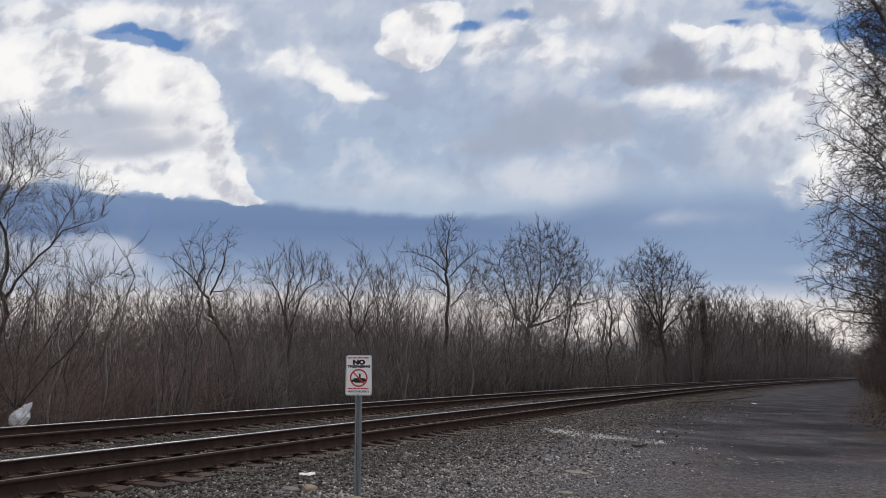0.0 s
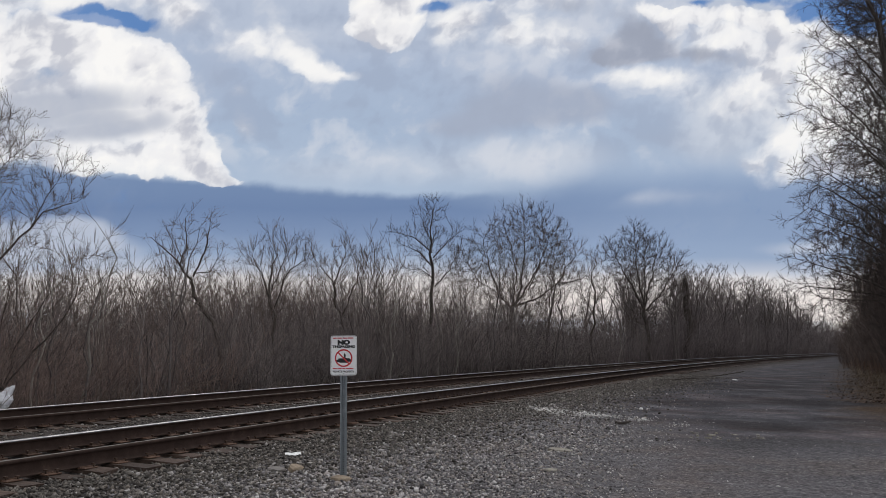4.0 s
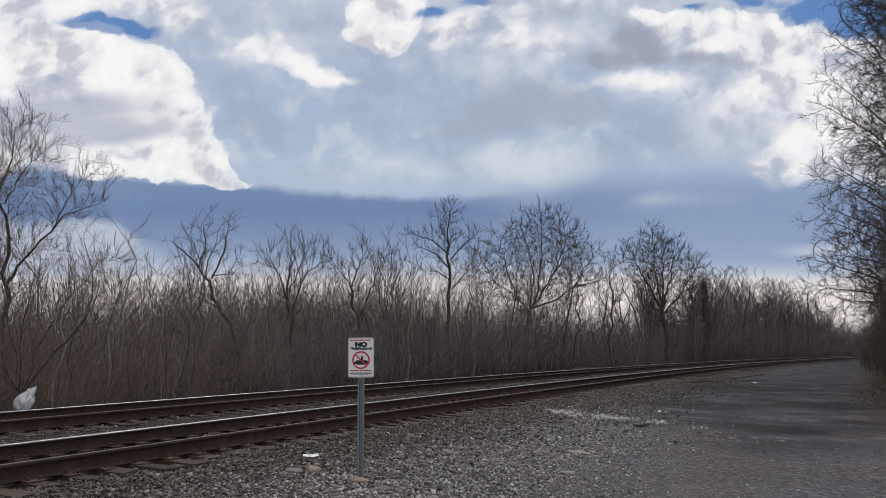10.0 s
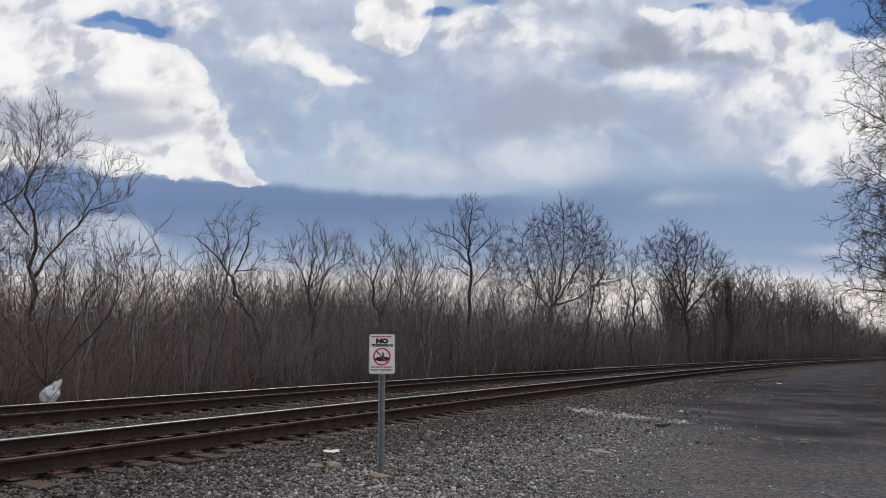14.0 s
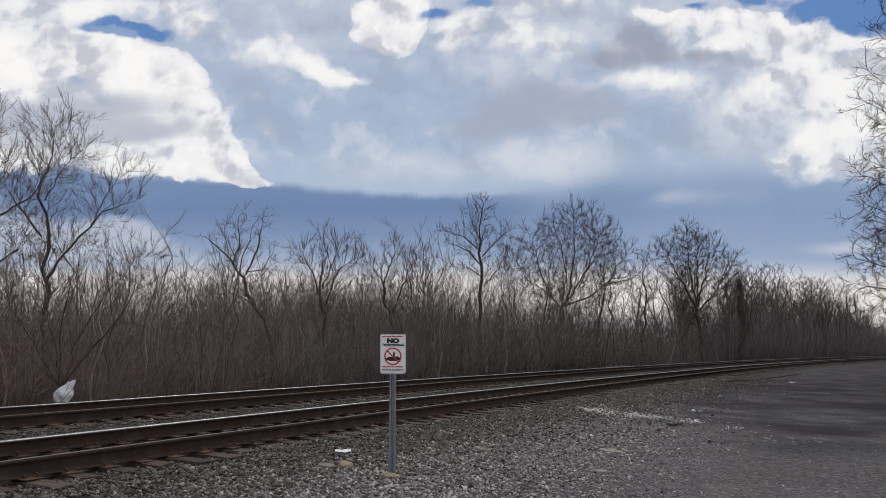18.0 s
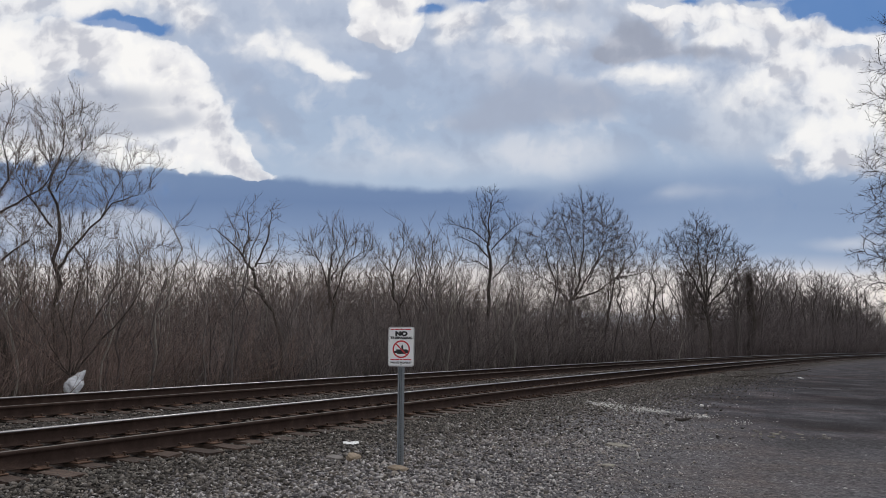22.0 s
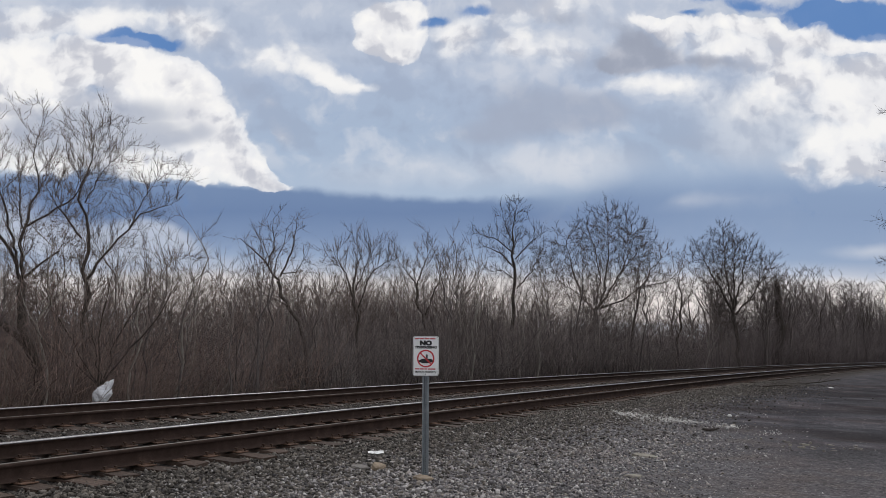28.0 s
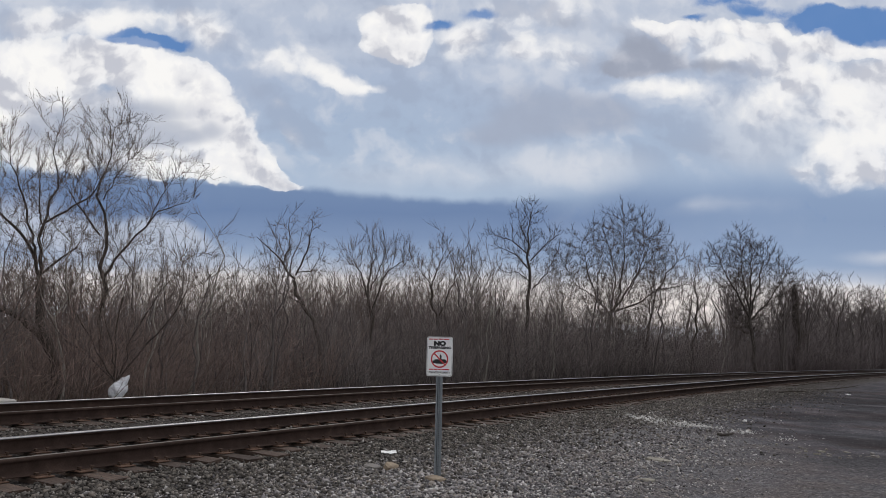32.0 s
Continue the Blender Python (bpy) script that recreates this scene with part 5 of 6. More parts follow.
# brush: shapes built once, about 4 m high
def brush_groups(seed, stems, twigs, fine, wide=0.8, high=4.0, lean=0.16, bend=0.12, least=0.005, k0=7, k1=4, k2=3, sides=4):
    r = np.random.RandomState(seed)
    a = r.uniform(0, 6.28, stems)
    d = wide * np.sqrt(r.rand(stems))
    start = np.stack([d * np.cos(a), d * np.sin(a), np.full(stems, -0.15)], 1)
    way = np.stack([np.cos(a) * lean * d / wide * 1.6 + r.normal(0, lean, stems), np.sin(a) * lean * d / wide * 1.6 + r.normal(0, lean, stems), np.ones(stems)], 1)
    ln = high * r.uniform(0.45, 1.12, stems)
    p0, r0 = shoot(r, start, way, ln, (0.006 + 0.019 * r.rand(stems) ** 2.0) * high / 4, k0, bend, 0.03, 0.12)
    b = sprout(r, p0, r0, twigs, 0.18, 1.0, 34, 0.36, 0.6, least=least)
    p1, r1 = shoot(r, b[0], b[1], b[2], b[3], k1, 0.11, 0.07, 0.5)
    groups = [(p1, r1, 3)]
    if fine:
        c = sprout(r, p1, r1, fine, 0.2, 1.0, 30, 0.55, 0.75, least=least * 0.75)
        p2, r2 = shoot(r, c[0], c[1], c[2], c[3], k2, 0.09, 0.07, 0.5)
        groups.append((p2, r2, 3))
    return [(p0, r0, sides)], groups


def brush_set(seed, count, *args, fan=1.0, **opts):
    out = []
    for i in range(count):
        st, tw = brush_groups(seed + i, *args, wide=0.9 + 0.12 * (i % 3), lean=(0.14 + 0.09 * (i % 3)) * fan, **opts)
        out.append((mesh_np("stem_clump", *tubes(st)), mesh_np("twig_crown", *tubes(tw))))
        out[-1][0].materials.append(M_STEM)
        out[-1][1].materials.append(M_BRUSH)
    return out


BRUSH = brush_set(100, 8, 20, 9, 3, least=0.0036, k1=3, k2=2, sides=3)
BRUSH_RED = brush_set(130, 5, 21, 10, 3, fan=1.8, bend=0.14, least=0.0036, k1=3, k2=2, sides=3)
for a, b in BRUSH_RED:
    a.materials[0], b.materials[0] = M_REDSTEM, M_REDBRUSH
BRUSH_LIGHT = brush_set(150, 6, 18, 8, 2, least=0.0045, k1=3, k2=2, k0=5, sides=3)


BRUSH_DARK = brush_set(170, 4, 20, 9, 1, least=0.008, k1=3, k2=2, k0=5, sides=3)
for a, b in BRUSH_DARK:
    a.materials[0] = b.materials[0] = M_FARBRUSH


def shrub(r, shapes, x, y, k, label, group, name="shrub", tilt=5):
    a, b = shapes[r.randrange(len(shapes))]
    th = empty(name, Matrix.Translation(on_ground(x, y, 0)) @ pose(0, 0, 0, r.uniform(-tilt, tilt), r.uniform(-tilt, tilt), r.uniform(0, 360)) @ Matrix.Diagonal((k, k, k * r.uniform(0.92, 1.08), 1)), label, "shrub", group)
    for nm, me in (("stem_clump", a), ("twig_crown", b)):
        ob = tagged(new(nm, me), kind="stuff")
        ob.parent = th


def brush_height(s, n):
    h = np.interp(s, [-14, -4, 4, 12, 20, 30, 37, 43, 50, 60, 70, 90], [4.1, 4.2, 4.1, 4.5, 5.4, 6.0, 5.5, 4.5, 3.7, 4.3, 6.0, 7.4])
    return h * np.interp(n, [7.0, 9.0, 12.0, 20, 32], [0.60, 0.86, 1.04, 1.06, 1.08])


def thicket():
    r = random.Random(77)
    for row in range(5):
        n = 7.7 + row * 1.75
        s = -13.0 - row * 1.0
        while s < 46 + row * 4:
            ss, nn = s + r.uniform(-0.6, 0.6), n + r.uniform(-0.8, 0.8)
            p = track(ss, nn)
            red = row < 3 and ss < 4 + r.uniform(-4, 4)
            shrub(r, BRUSH_RED if red else BRUSH if row < 2 and ss < 30 else BRUSH_LIGHT, p.x, p.y, brush_height(ss, nn) / 4.0 * r.uniform(0.7, 1.15), "bare reddish-brown twiggy shrub in the trackside thicket" if red else "bare brown many-stemmed shrub in the trackside thicket", "trackside thicket")
            s += 1.25 + 0.012 * max(ss, 0)
    # the far depth of the thicket, in one mesh
    rn = np.random.RandomState(5)
    forms = [brush_groups(200 + i, 22, 9, 0, wide=1.4, lean=0.21, least=0.009, k0=4, k1=2, k2=2, sides=3) for i in range(5)]
    forms = [tubes(a + b) for a, b in forms]
    near = [(s, 15.5 + rn.uniform(0, 14)) for s in np.arange(-18, 62, 0.23)]
    away = [(s, 8 + 14 * rn.rand() ** 1.2) for s in np.arange(46, 170, 0.42)] + [(s, 8 + 8 * rn.rand()) for s in np.arange(170, 330, 1.1)]
    for name, spots, mat, label in (("far_thicket", near, M_FARBRUSH, "dense bare brown brush deep behind the tracks"), ("lineside_thicket", away, M_WOODTWIG, "dense grey-brown brush under the wood along the curve")):
        vs, fs, base = [], [], 0
        for s, n in spots:
            p = track(s, n)
            v, f = forms[rn.randint(5)]
            k = brush_height(s, n) / 4.0 * rn.uniform(0.8, 1.1)
            a = rn.uniform(0, 6.28)
            ca, sa = math.cos(a), math.sin(a)
            vs.append(np.stack([v[:, 0] * ca - v[:, 1] * sa, v[:, 0] * sa + v[:, 1] * ca, v[:, 2]], 1) * k + np.array(on_ground(p.x, p.y, 0)))
            fs.append(f + base)
            base += len(v)
        tagged(solid(name, mesh_np(name, np.concatenate(vs), np.concatenate(fs)), mat), label, "thicket", kind="stuff")


thicket()


# slender saplings standing in the brush
def saplings():
    r = random.Random(8)
    shapes = []
    for i in range(5):
        q = random.Random(500 + i)
        ln = [[(0, -0.2, 0.042), (q.uniform(-0.25, 0.25), 1.4, 0.036), (q.uniform(-0.45, 0.45), 2.8, 0.028), (q.uniform(-0.5, 0.5), 4.1, 0.018), (q.uniform(-0.6, 0.6), 5.3, 0.006)]]
        for j in range(3):
            z, sg = q.uniform(1.4, 3.2), (-1) ** j
            ln.append([(0, z, 0.016), (sg * 0.35, z + 0.8, 0.012), (sg * q.uniform(0.5, 0.9), z + 1.7, 0.005)])
        wood, thin = tree_groups(510 + i, ln, count=120, spread=0.6, step=0.19, floor=1.8, least=0.0048, twigs=2, twig=0.5, fork=0, up=0.45, fan=0.22)
        shapes.append((mesh_np("trunk", *tubes(wood)), mesh_np("crown", *tubes(thin))))
    for i, (a, b) in enumerate(shapes):
        a.materials.append(M_PALEBARK if i == 1 else M_STEM)
        b.materials.append(M_TWIG)
    for i in range(96):
        s, n = r.uniform(-8, 58), r.uniform(6.9, 12.5)
        p = track(s, n)
        k = r.uniform(0.7, 1.1) * brush_height(s, 12) / 4.6
        a, b = shapes[r.randrange(5)]
        th = empty("sapling", Matrix.Translation(on_ground(p.x, p.y)) @ pose(0, 0, 0, r.uniform(-7, 7), r.uniform(-7, 7), r.uniform(0, 360)) @ Matrix.Diagonal((k, k, k, 1)),
                   "slender grey-barked leafless sapling among the brush", "sapling", "trackside saplings")
        for nm, me in (("trunk", a), ("crown", b)):
            new(nm, me).parent = th


saplings()


# the wood along the curve: a few shapes, copied
def wood_shapes():
    out = []
    for i in range(6):
        r = random.Random(300 + i)
        h = r.uniform(10.5, 13)
        ln = [[(0, -0.3, 0.17), (r.uniform(-0.4, 0.4), h * 0.45, 0.13), (r.uniform(-0.8, 0.8), h * 0.8, 0.06), (r.uniform(-1, 1), h, 0.02)]]
        for j in range(4):
            q = (-1) ** j
            z = h * r.uniform(0.35, 0.6)
            ln.append([(0, z, 0.08), (q * r.uniform(0.7, 1.3), z + h * 0.16, 0.05), (q * r.uniform(1.2, 2.4), z + h * 0.33, 0.02)])
        wood, thin = tree_groups(310 + i, ln, count=300, spread=1.35, step=0.42, floor=h * 0.3, least=0.013, twigs=2, twig=0.8, fork=0, up=0.32, lo=0.15)
        out.append((mesh_np("trunk", *tubes(wood)), mesh_np("crown", *tubes(thin))))
        out[-1][0].materials.append(M_WOODBARK)
        out[-1][1].materials.append(M_WOODTWIG)
    return out


def wood():
    shapes = wood_shapes()
    r = random.Random(31)
    spots = [(s, 8.3 + r.uniform(0, 2.5), 1.0) for s in np.arange(70, 150, 2.0)] + [(s, 11 + r.uniform(0, 6), 1.0) for s in np.arange(64, 170, 1.7)] + [(s, 8.5 + r.uniform(0, 8), 0.9) for s in np.arange(150, 330, 3.0)]
    for s, n, k in spots:
        k *= r.uniform(0.88, 1.10) * float(np.interp(s, [60, 95, 118, 138, 152, 170, 330], [0.86, 0.86, 0.97, 0.92, 0.80, 0.56, 0.52]))
        p = track(s + r.uniform(-1, 1), n)
        a, b = shapes[r.randrange(len(shapes))]
        th = empty("woodland_tree", Matrix.Translation(on_ground(p.x, p.y)) @ pose(0, 0, 0, 0, 0, r.uniform(0, 360)) @ Matrix.Diagonal((k, k, k, 1)),
                   "bare leafless woodland tree beside the curving tracks", "tree", "wood along the curve")
        t, c = new("trunk", a), new("crown", b)
        t.parent = c.parent = th
    # trees and brush on the bank by the road
    spots = [(24, 27), (25, 33), (27, 38), (31, 43), (33, 49), (38, 54), (41, 61), (46, 68), (53, 77), (60, 88), (70, 102), (29, 33), (36, 45), (22.5, 22)]
    for x, y in spots:
        k = r.uniform(0.8, 1.05)
        a, b = shapes[r.randrange(len(shapes))]
        th = empty("roadside_tree", Matrix.Translation(on_ground(x + 2.2 + r.uniform(-0.7, 0.7), y)) @ pose(0, 0, 0, 0, 0, r.uniform(0, 360)) @ Matrix.Diagonal((k, k, k, 1)),
                   "bare dark tree on the bank beside the dirt road", "tree", "roadside trees")
        t, c = new("trunk", a), new("crown", b)
        t.parent = c.parent = th
    # a close stand at the near end of the bank
    for i in range(12):
        az, d = radians(r.uniform(37.6, 42.5)), r.uniform(28, 44)
        k = r.uniform(0.85, 1.2)
        a, b = shapes[r.randrange(len(shapes))]
        th = empty("roadside_tree", Matrix.Translation(on_ground(d * math.sin(az), d * math.cos(az))) @ pose(0, 0, 0, 0, 0, r.uniform(0, 360)) @ Matrix.Diagonal((k, k, k, 1)),
                   "bare dark tree in a close stand beside the dirt road", "tree", "roadside trees")
        t, c = new("trunk", a), new("crown", b)
        t.parent = c.parent = th
    for i in range(140):
        d = 34 + 85 * r.random() ** 1.1
        e = r.uniform(3.4 if d < 48 else 0.6 if d < 62 else -0.6, 6.0)
        x, y = 14.5 + 0.54 * (d - 24) + 0.84 * e, 21 + 0.84 * (d - 24) - 0.54 * e
        k = r.uniform(0.5, 0.9) + 0.26 * max(e, 0) * r.uniform(0.8, 1.2)
        shrub(r, BRUSH_DARK, x, y, k, "bare dark shrub on the leaf-strewn bank", "roadside brush", "roadside_shrub")
    for i in range(62):
        az, d = radians(r.uniform(37.4, 41.0) if i < 30 else r.uniform(36.9, 38.6)), r.uniform(31, 42)
        shrub(r, BRUSH_DARK, d * math.sin(az), d * math.cos(az), r.uniform(1.2, 1.7) if i < 30 else r.uniform(0.7, 1.15), "tall bare dark shrub under the roadside trees", "roadside brush", "roadside_shrub", 2)


wood()


# ---- small things ----
def small_things():
    def rock(name, x, y, sx, sy, sz, turn, seed, mat, label, category="stone"):
        ob = part(name, rock_bm(sx, sy, sz, seed), mat, smooth_shade=False)
        ob.matrix_basis = Matrix.Translation(on_ground(x, y, sz * 0.25)) @ pose(0, 0, 0, 4, 8, turn)
        return tagged(ob, label, category)
    def slab_stone(x, y, sx, sy, sz, turn, tilt, seed, label, mat=None):
        rr = random.Random(seed)
        bm = prism_bm([(sx * 0.5 * math.cos(a) * rr.uniform(0.8, 1.1), sy * 0.5 * math.sin(a) * rr.uniform(0.8, 1.1)) for a in [i * 0.898 + rr.uniform(-0.2, 0.2) for i in range(7)]], 0, sz, min(sz, sy) * 0.16)
        for v in bm.verts:
            v.co += Vector([rr.uniform(-0.008, 0.008) for _ in range(3)])
        ob = part("stone", bm, mat or M_TAN)
        ob.matrix_basis = Matrix.Translation(on_ground(x, y, -0.015)) @ pose(0, 0, 0, tilt, 4, turn)
        tagged(ob, label, "stone")
    slab_stone(-0.55, 10.14, 0.23, 0.15, 0.09, 50, 20, 1, "broken tan sandstone lump on the gravel")
    slab_stone(-0.76, 10.16, 0.26, 0.18, 0.06, 10, 8, 2, "broken dark brown stone on the gravel", M_CHIP)
    slab_stone(0.0, 9.50, 0.26, 0.17, 0.055, 10, 6, 3, "flat tan stone at the foot of the sign post")
    slab_stone(3.14, 11.79, 0.36, 0.20, 0.05, -20, 8, 4, "flat yellowish stone bedded in the gravel", M_BUFF)
    slab_stone(2.53, 10.01, 0.22, 0.14, 0.04, 15, 3, 5, "flat yellowish stone bedded in the gravel", M_BUFF)
    rock("white_stone", 7.16, 19.38, 0.10, 0.09, 0.07, 0, 6, M_PALE, "white stone lying on the lot")
    # paper scrap, creased
    bm = bmesh.new()
    bmesh.ops.create_grid(bm, x_segments=8, y_segments=4, size=0.5)
    for v in bm.verts:
        v.co = Vector((v.co.x * 0.21, v.co.y * 0.10, 0.018 * noise.noise(v.co * 5) + 0.02 * abs(v.co.x)))
    bmesh.ops.solidify(bm, geom=bm.faces[:], thickness=0.002)
    ob = part("paper_scrap", bm, M_PAPER)
    ob.matrix_basis = Matrix.Translation(on_ground(-0.64, 11.43, 0.035)) @ pose(0, 0, 0, 12, 0, 8)
    tagged(ob, "crumpled white paper scrap on the ballast", "litter")
    bm = bmesh.new()
    bmesh.ops.create_grid(bm, x_segments=6, y_segments=4, size=0.5)
    for v in bm.verts:
        v.co = Vector((v.co.x * 0.26, v.co.y * 0.16, 0.03 * noise.noise(v.co * 4)))
    bmesh.ops.solidify(bm, geom=bm.faces[:], thickness=0.004)
    ob = part("paper_scrap", bm, M_PAPER)
    ob.matrix_basis = Matrix.Translation(on_ground(17.13, 34.66, 0.05)) @ pose(0, 0, 0, 8, 0, 30)
    tagged(ob, "flattened white litter on the dirt road", "litter")
    # plastic bag caught in the brush: a slack body, one corner pulled up, crumpled
    bm = bmesh.new()
    bmesh.ops.create_icosphere(bm, subdivisions=5, radius=0.5)
    for v in bm.verts:
        q = v.co.copy()
        d = 1 + 0.30 * noise.noise(q * 3.3) + 0.16 * abs(noise.noise(q * 7.5)) + 0.09 * noise.noise(q * 17)
        w = 1.0 - 0.45 * smooth(-0.1, 0.5, q.z)
        pull = smooth(0.15, 0.5, q.z) * smooth(-0.1, 0.35, q.x)
        v.co = Vector((q.x * 0.38 * w * d + 0.10 * (q.z + 0.2) + 0.10 * pull, q.y * 0.26 * w * d, q.z * 0.42 * d + 0.23 + 0.10 * pull))
    ob = part("plastic_bag", bm, M_BAG, smooth_shade=True)
    p = track(-2.4, 6.6)
    ob.matrix_basis = Matrix.Translation(on_ground(p.x, p.y, 0.12)) @ pose(0, 0, 0, 0, 0, 20)
    tagged(ob, "crumpled white plastic bag snagged in brush by the track", "bag")


small_things()


def more_things():
    r = random.Random(23)
    # concrete slab by the far rail
    ob = part("concrete_slab", box_bm(7.4, 1.15, 0.66, 0.03, 0.012, 4), M_SLAB)
    p = track(-8.7, 6.55)
    ob.matrix_basis = Matrix.Translation((p.x, p.y, -0.41)) @ pose(0, 0, 0, 0, 0, math.degrees(heading(-8.7)))
    tagged(ob, "pale concrete slab lying along the far rail", "slab")
    # pale chips pressed into the lot
    for i in range(26):
        q = i / 25
        x, y = 5.75 + 1.15 * q + r.gauss(0, 0.16), 13.75 - 0.35 * q + r.gauss(0, 0.34)
        sx = r.uniform(0.05, 0.17)
        sy = sx * r.uniform(0.35, 0.7)
        bm = prism_bm([(sx * 0.5 * math.cos(a) * r.uniform(0.7, 1.1), sy * 0.5 * math.sin(a) * r.uniform(0.7, 1.1)) for a in [j * 1.047 + r.uniform(-0.25, 0.25) for j in range(6)]], 0, r.uniform(0.015, 0.04), 0.004)
        ob = part("stone_chip", bm, M_BUFF if i % 3 == 0 else M_CHIP)
        ob.matrix_basis = Matrix.Translation(on_ground(x, y, -0.006)) @ pose(0, 0, 0, r.uniform(-9, 9), r.uniform(-9, 9), r.uniform(0, 360))
        tagged(ob, "flat buff stone chip trodden into the lot" if i % 3 == 0 else "flat pale grey stone chip trodden into the lot", "stone", "stone chips")
    # fallen branches on the road
    for x, y, ln, turn, seed in ((18.5, 38.6, 2.3, -62, 1), (14.6, 34.2, 1.5, -20, 2), (24.7, 51.9, 2.2, 10, 3), (5.45, 15.66, 0.35, 0, 4)):
        rn = np.random.RandomState(seed)
        st = np.array([[-ln / 2, 0, 0.02]])
        p0, r0 = shoot(rn, st, np.array([[1.0, 0.1, 0.0]]), np.array([ln]), np.array([0.035]), 7, 0.12, 0.0, 0.4)
        p0[..., 2] = np.abs(p0[..., 2]) * 0.4 + 0.02
        q = sprout(rn, p0, r0, 4, 0.3, 1.0, 40, 0.3, 0.6)
        p1, r1 = shoot(rn, q[0], q[1], q[2], q[3], 4, 0.15, 0.0)
        p1[..., 2] = np.abs(p1[..., 2])
        me = mesh_np("fallen_branch", *tubes([(p0, r0, 6), (p1, r1, 4)]))
        ob = solid("fallen_branch", me, M_BARK, m=Matrix.Translation(on_ground(x, y, 0)) @ pose(0, 0, 0, 0, 0, turn))
        tagged(ob, "dark fallen branch lying on the dirt road", "branch")
    # pale tufts of dead grass by the far rail
    for s, n in ((33.8, 6.3), (34.6, 6.5), (35.5, 6.35), (36.4, 6.5)):
        rn = np.random.RandomState(int(s * 10))
        k = 70
        st = np.stack([rn.normal(0, 0.22, k), rn.normal(0, 0.15, k), np.full(k, -0.05)], 1)
        way = np.stack([rn.normal(0, 0.5, k), rn.normal(0, 0.5, k), np.ones(k)], 1)
        p, rad = shoot(rn, st, way, rn.uniform(0.15, 0.42, k), np.full(k, 0.009), 4, 0.2, -0.1, 0.3)
        q = track(s, n)
        ob = solid("grass_tuft", mesh_np("grass_tuft", *tubes([(p, rad, 3)])), M_PALESTRAW, m=Matrix.Translation(on_ground(q.x, q.y, 0)))
        tagged(ob, "bleached tuft of dead grass beside the far rail", "grass", "grass tufts")
    # a dark low bush far down the line
    for k, (ds, dn) in enumerate(((0, 0), (1.2, 0.3), (0.5, 0.6))):
        q = track(134 + ds, 6.6 + dn)
        shrub(r, BRUSH_DARK, q.x, q.y, 0.42, "low dark bush beside the far curve of the track", "lineside bushes", "low_bush")
    # russet brambles on the bank
    for x, y in ((33.5, 48.5), (34.8, 50.5), (32.6, 46.0), (30.5, 43.4), (35.5, 53.0), (29.2, 41.0)):
        rn = np.random.RandomState(int(x * 10))
        k = 46
        st = np.stack([rn.normal(0, 0.5, k), rn.normal(0, 0.5, k), np.full(k, -0.05)], 1)
        way = np.stack([rn.normal(0, 0.55, k), rn.normal(0, 0.55, k), np.ones(k)], 1)
        p, rad = shoot(rn, st, way, rn.uniform(1.0, 2.4, k), np.full(k, 0.012), 7, 0.16, -0.13, 0.4)
        q = sprout(rn, p, rad, 6, 0.2, 1.0, 40, 0.25, 0.7, least=0.007)
        p2, rad2 = shoot(rn, q[0], q[1], q[2], q[3], 3, 0.2, -0.05)
        th = empty("bramble", Matrix.Translation(on_ground(x, y, 0)), "russet arching bramble on the leafy bank", "bramble", "bank brambles")
        tagged(solid("cane_clump", mesh_np("cane_clump", *tubes([(p, rad, 4)])), M_RUSSET, th), kind="stuff")
        tagged(solid("twig_crown", mesh_np("twig_crown", *tubes([(p2, rad2, 3)])), M_RUSSET, th), kind="stuff")


more_things()


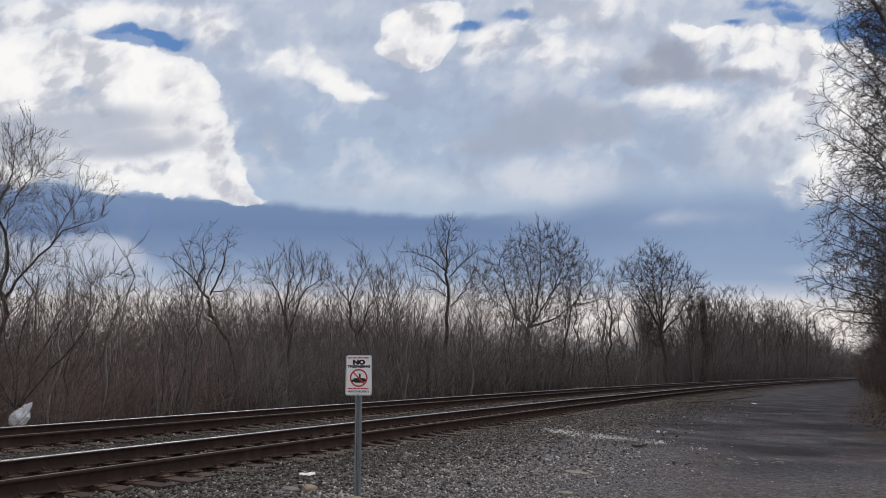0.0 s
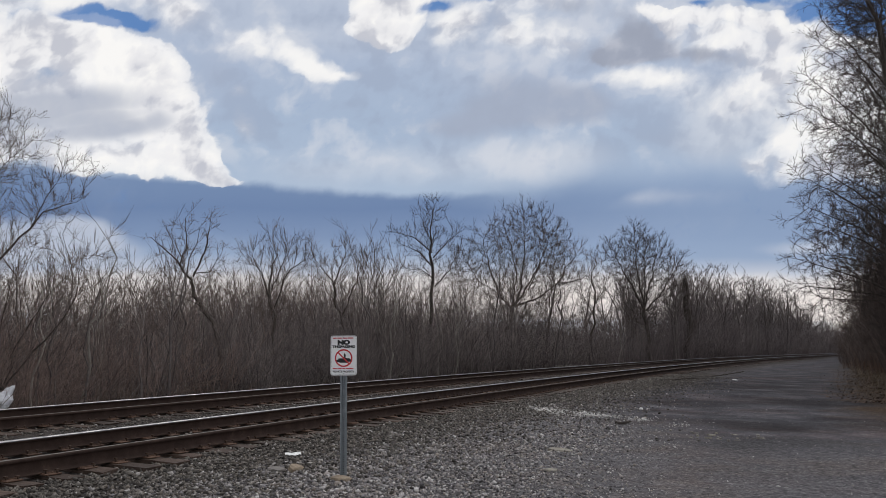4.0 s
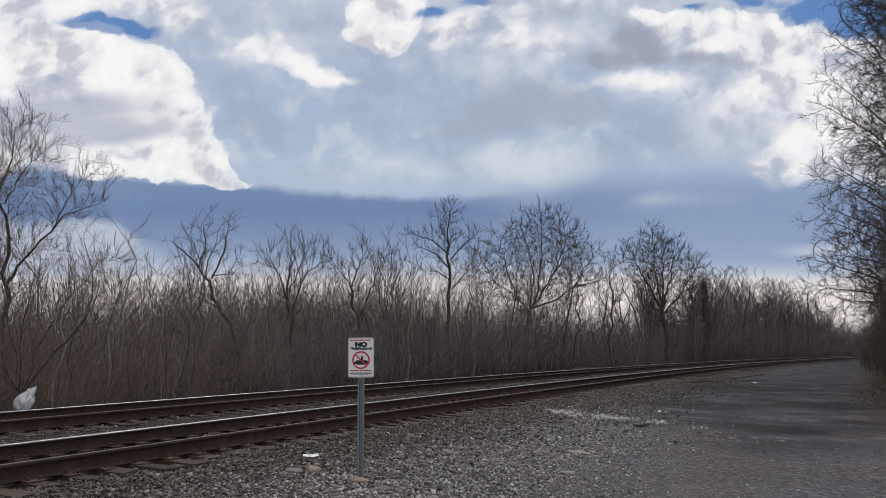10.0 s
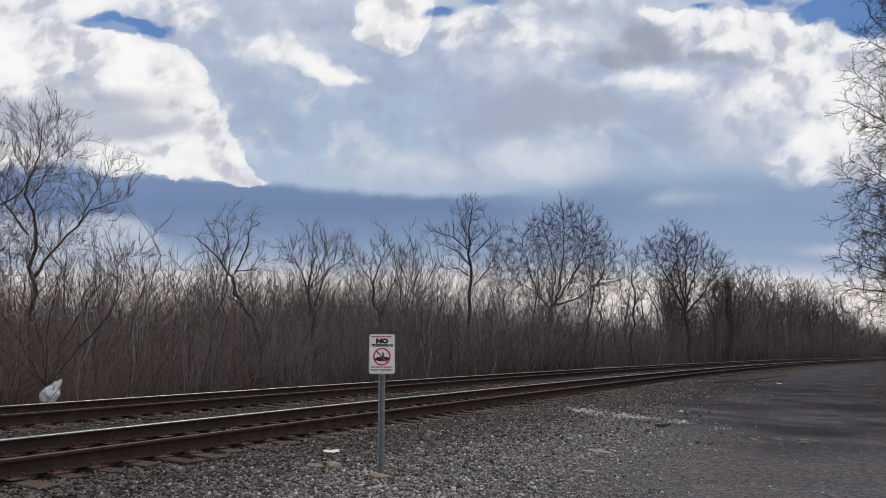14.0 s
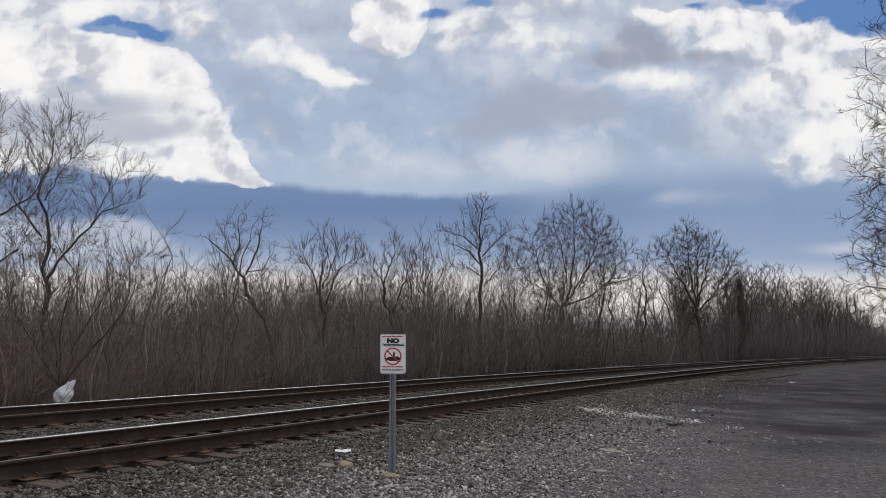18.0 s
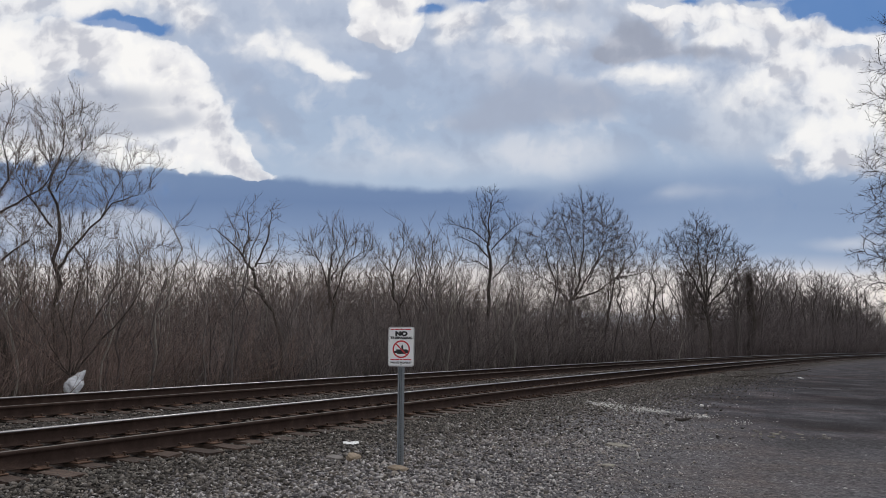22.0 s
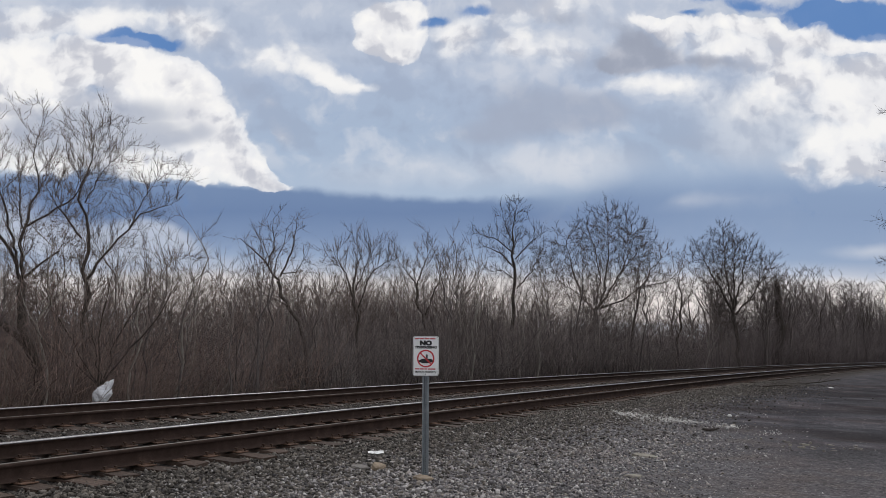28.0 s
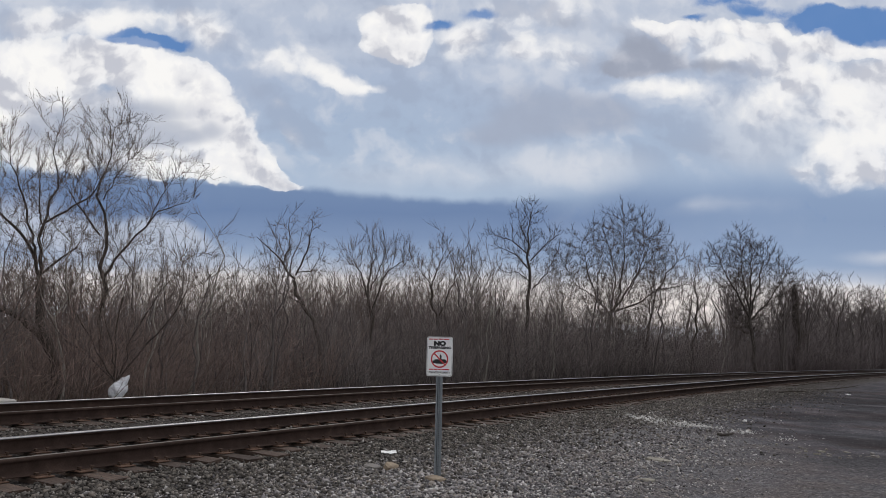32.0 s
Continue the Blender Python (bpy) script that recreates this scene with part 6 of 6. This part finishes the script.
def litter_stuff():
    """Fallen leaves on the bank and under the brush, dry grass at its foot, in two meshes."""
    r = np.random.RandomState(61)
    k = 9000
    d, e = 24 + 34 * r.rand(k) ** 1.3, r.normal(0.8, 1.6, k)
    x, y = 14.5 + 0.54 * (d - 24) + 0.84 * e, 21 + 0.84 * (d - 24) - 0.54 * e
    keep = e > -0.7 + 0.5 * r.normal(size=k)
    x, y = x[keep], y[keep]
    k = len(x)
    size, a = r.uniform(0.05, 0.12, k), r.uniform(0, 6.28, k)
    form = np.array([(-0.5, 0, 0), (0, -0.3, 0.12), (0.5, 0, 0.05), (0, 0.3, 0.12)])
    tilt = r.uniform(-0.6, 0.6, (k, 1))
    v = form[None] * size[:, None, None]
    vx, vy, vz = v[..., 0], v[..., 1] * np.cos(tilt), v[..., 2] + v[..., 1] * np.sin(tilt)
    ca, sa = np.cos(a)[:, None], np.sin(a)[:, None]
    v = np.stack([vx * ca - vy * sa + x[:, None], vx * sa + vy * ca + y[:, None], vz + (ground_z(x, y) + 0.012)[:, None]], -1)
    me = mesh_np("fallen_leaves", v.reshape(-1, 3), np.arange(k * 4).reshape(-1, 4))
    tagged(solid("fallen_leaves", me, M_LEAF), "brown fallen leaves on the bank by the dirt road", "leaf litter", kind="stuff")
    # grass
    k = 5200
    half = k // 2
    d, e = 27 + 40 * r.rand(half), r.normal(0.9, 0.9, half)
    x1, y1 = 14.5 + 0.54 * (d - 24) + 0.84 * e, 21 + 0.84 * (d - 24) - 0.54 * e
    s, n = r.uniform(-10, 60, half), 6.9 + np.abs(r.normal(0, 0.7, half))
    th = TH0 - s / RAD
    x2, y2 = ARC[0] - (RAD + n) * np.sin(th), ARC[1] + (RAD + n) * np.cos(th)
    x, y = np.concatenate([x1, x2]), np.concatenate([y1, y2])
    k = len(x)
    st = np.stack([x, y, ground_z(x, y) - 0.02], 1)
    way = np.stack([r.normal(0, 0.45, k), r.normal(0, 0.45, k), np.ones(k)], 1)
    p, rad = shoot(r, st, way, r.uniform(0.2, 0.55, k), np.full(k, 0.004), 3, 0.25, -0.12, 0.3)
    tagged(solid("dry_grass", mesh_np("dry_grass", *tubes([(p, rad, 3)])), M_STRAW), "dry bent grass along the edge of the brush", "grass", kind="stuff")


litter_stuff()


def motions():
    a, b = Vector((49.5, -27, 0)), Vector((0, 0, 0))
    walk(clouds, [(t, Matrix.Translation(a.lerp(b, t / 32.0))) for t in (0, 8, 16, 24, 32)])


motions()
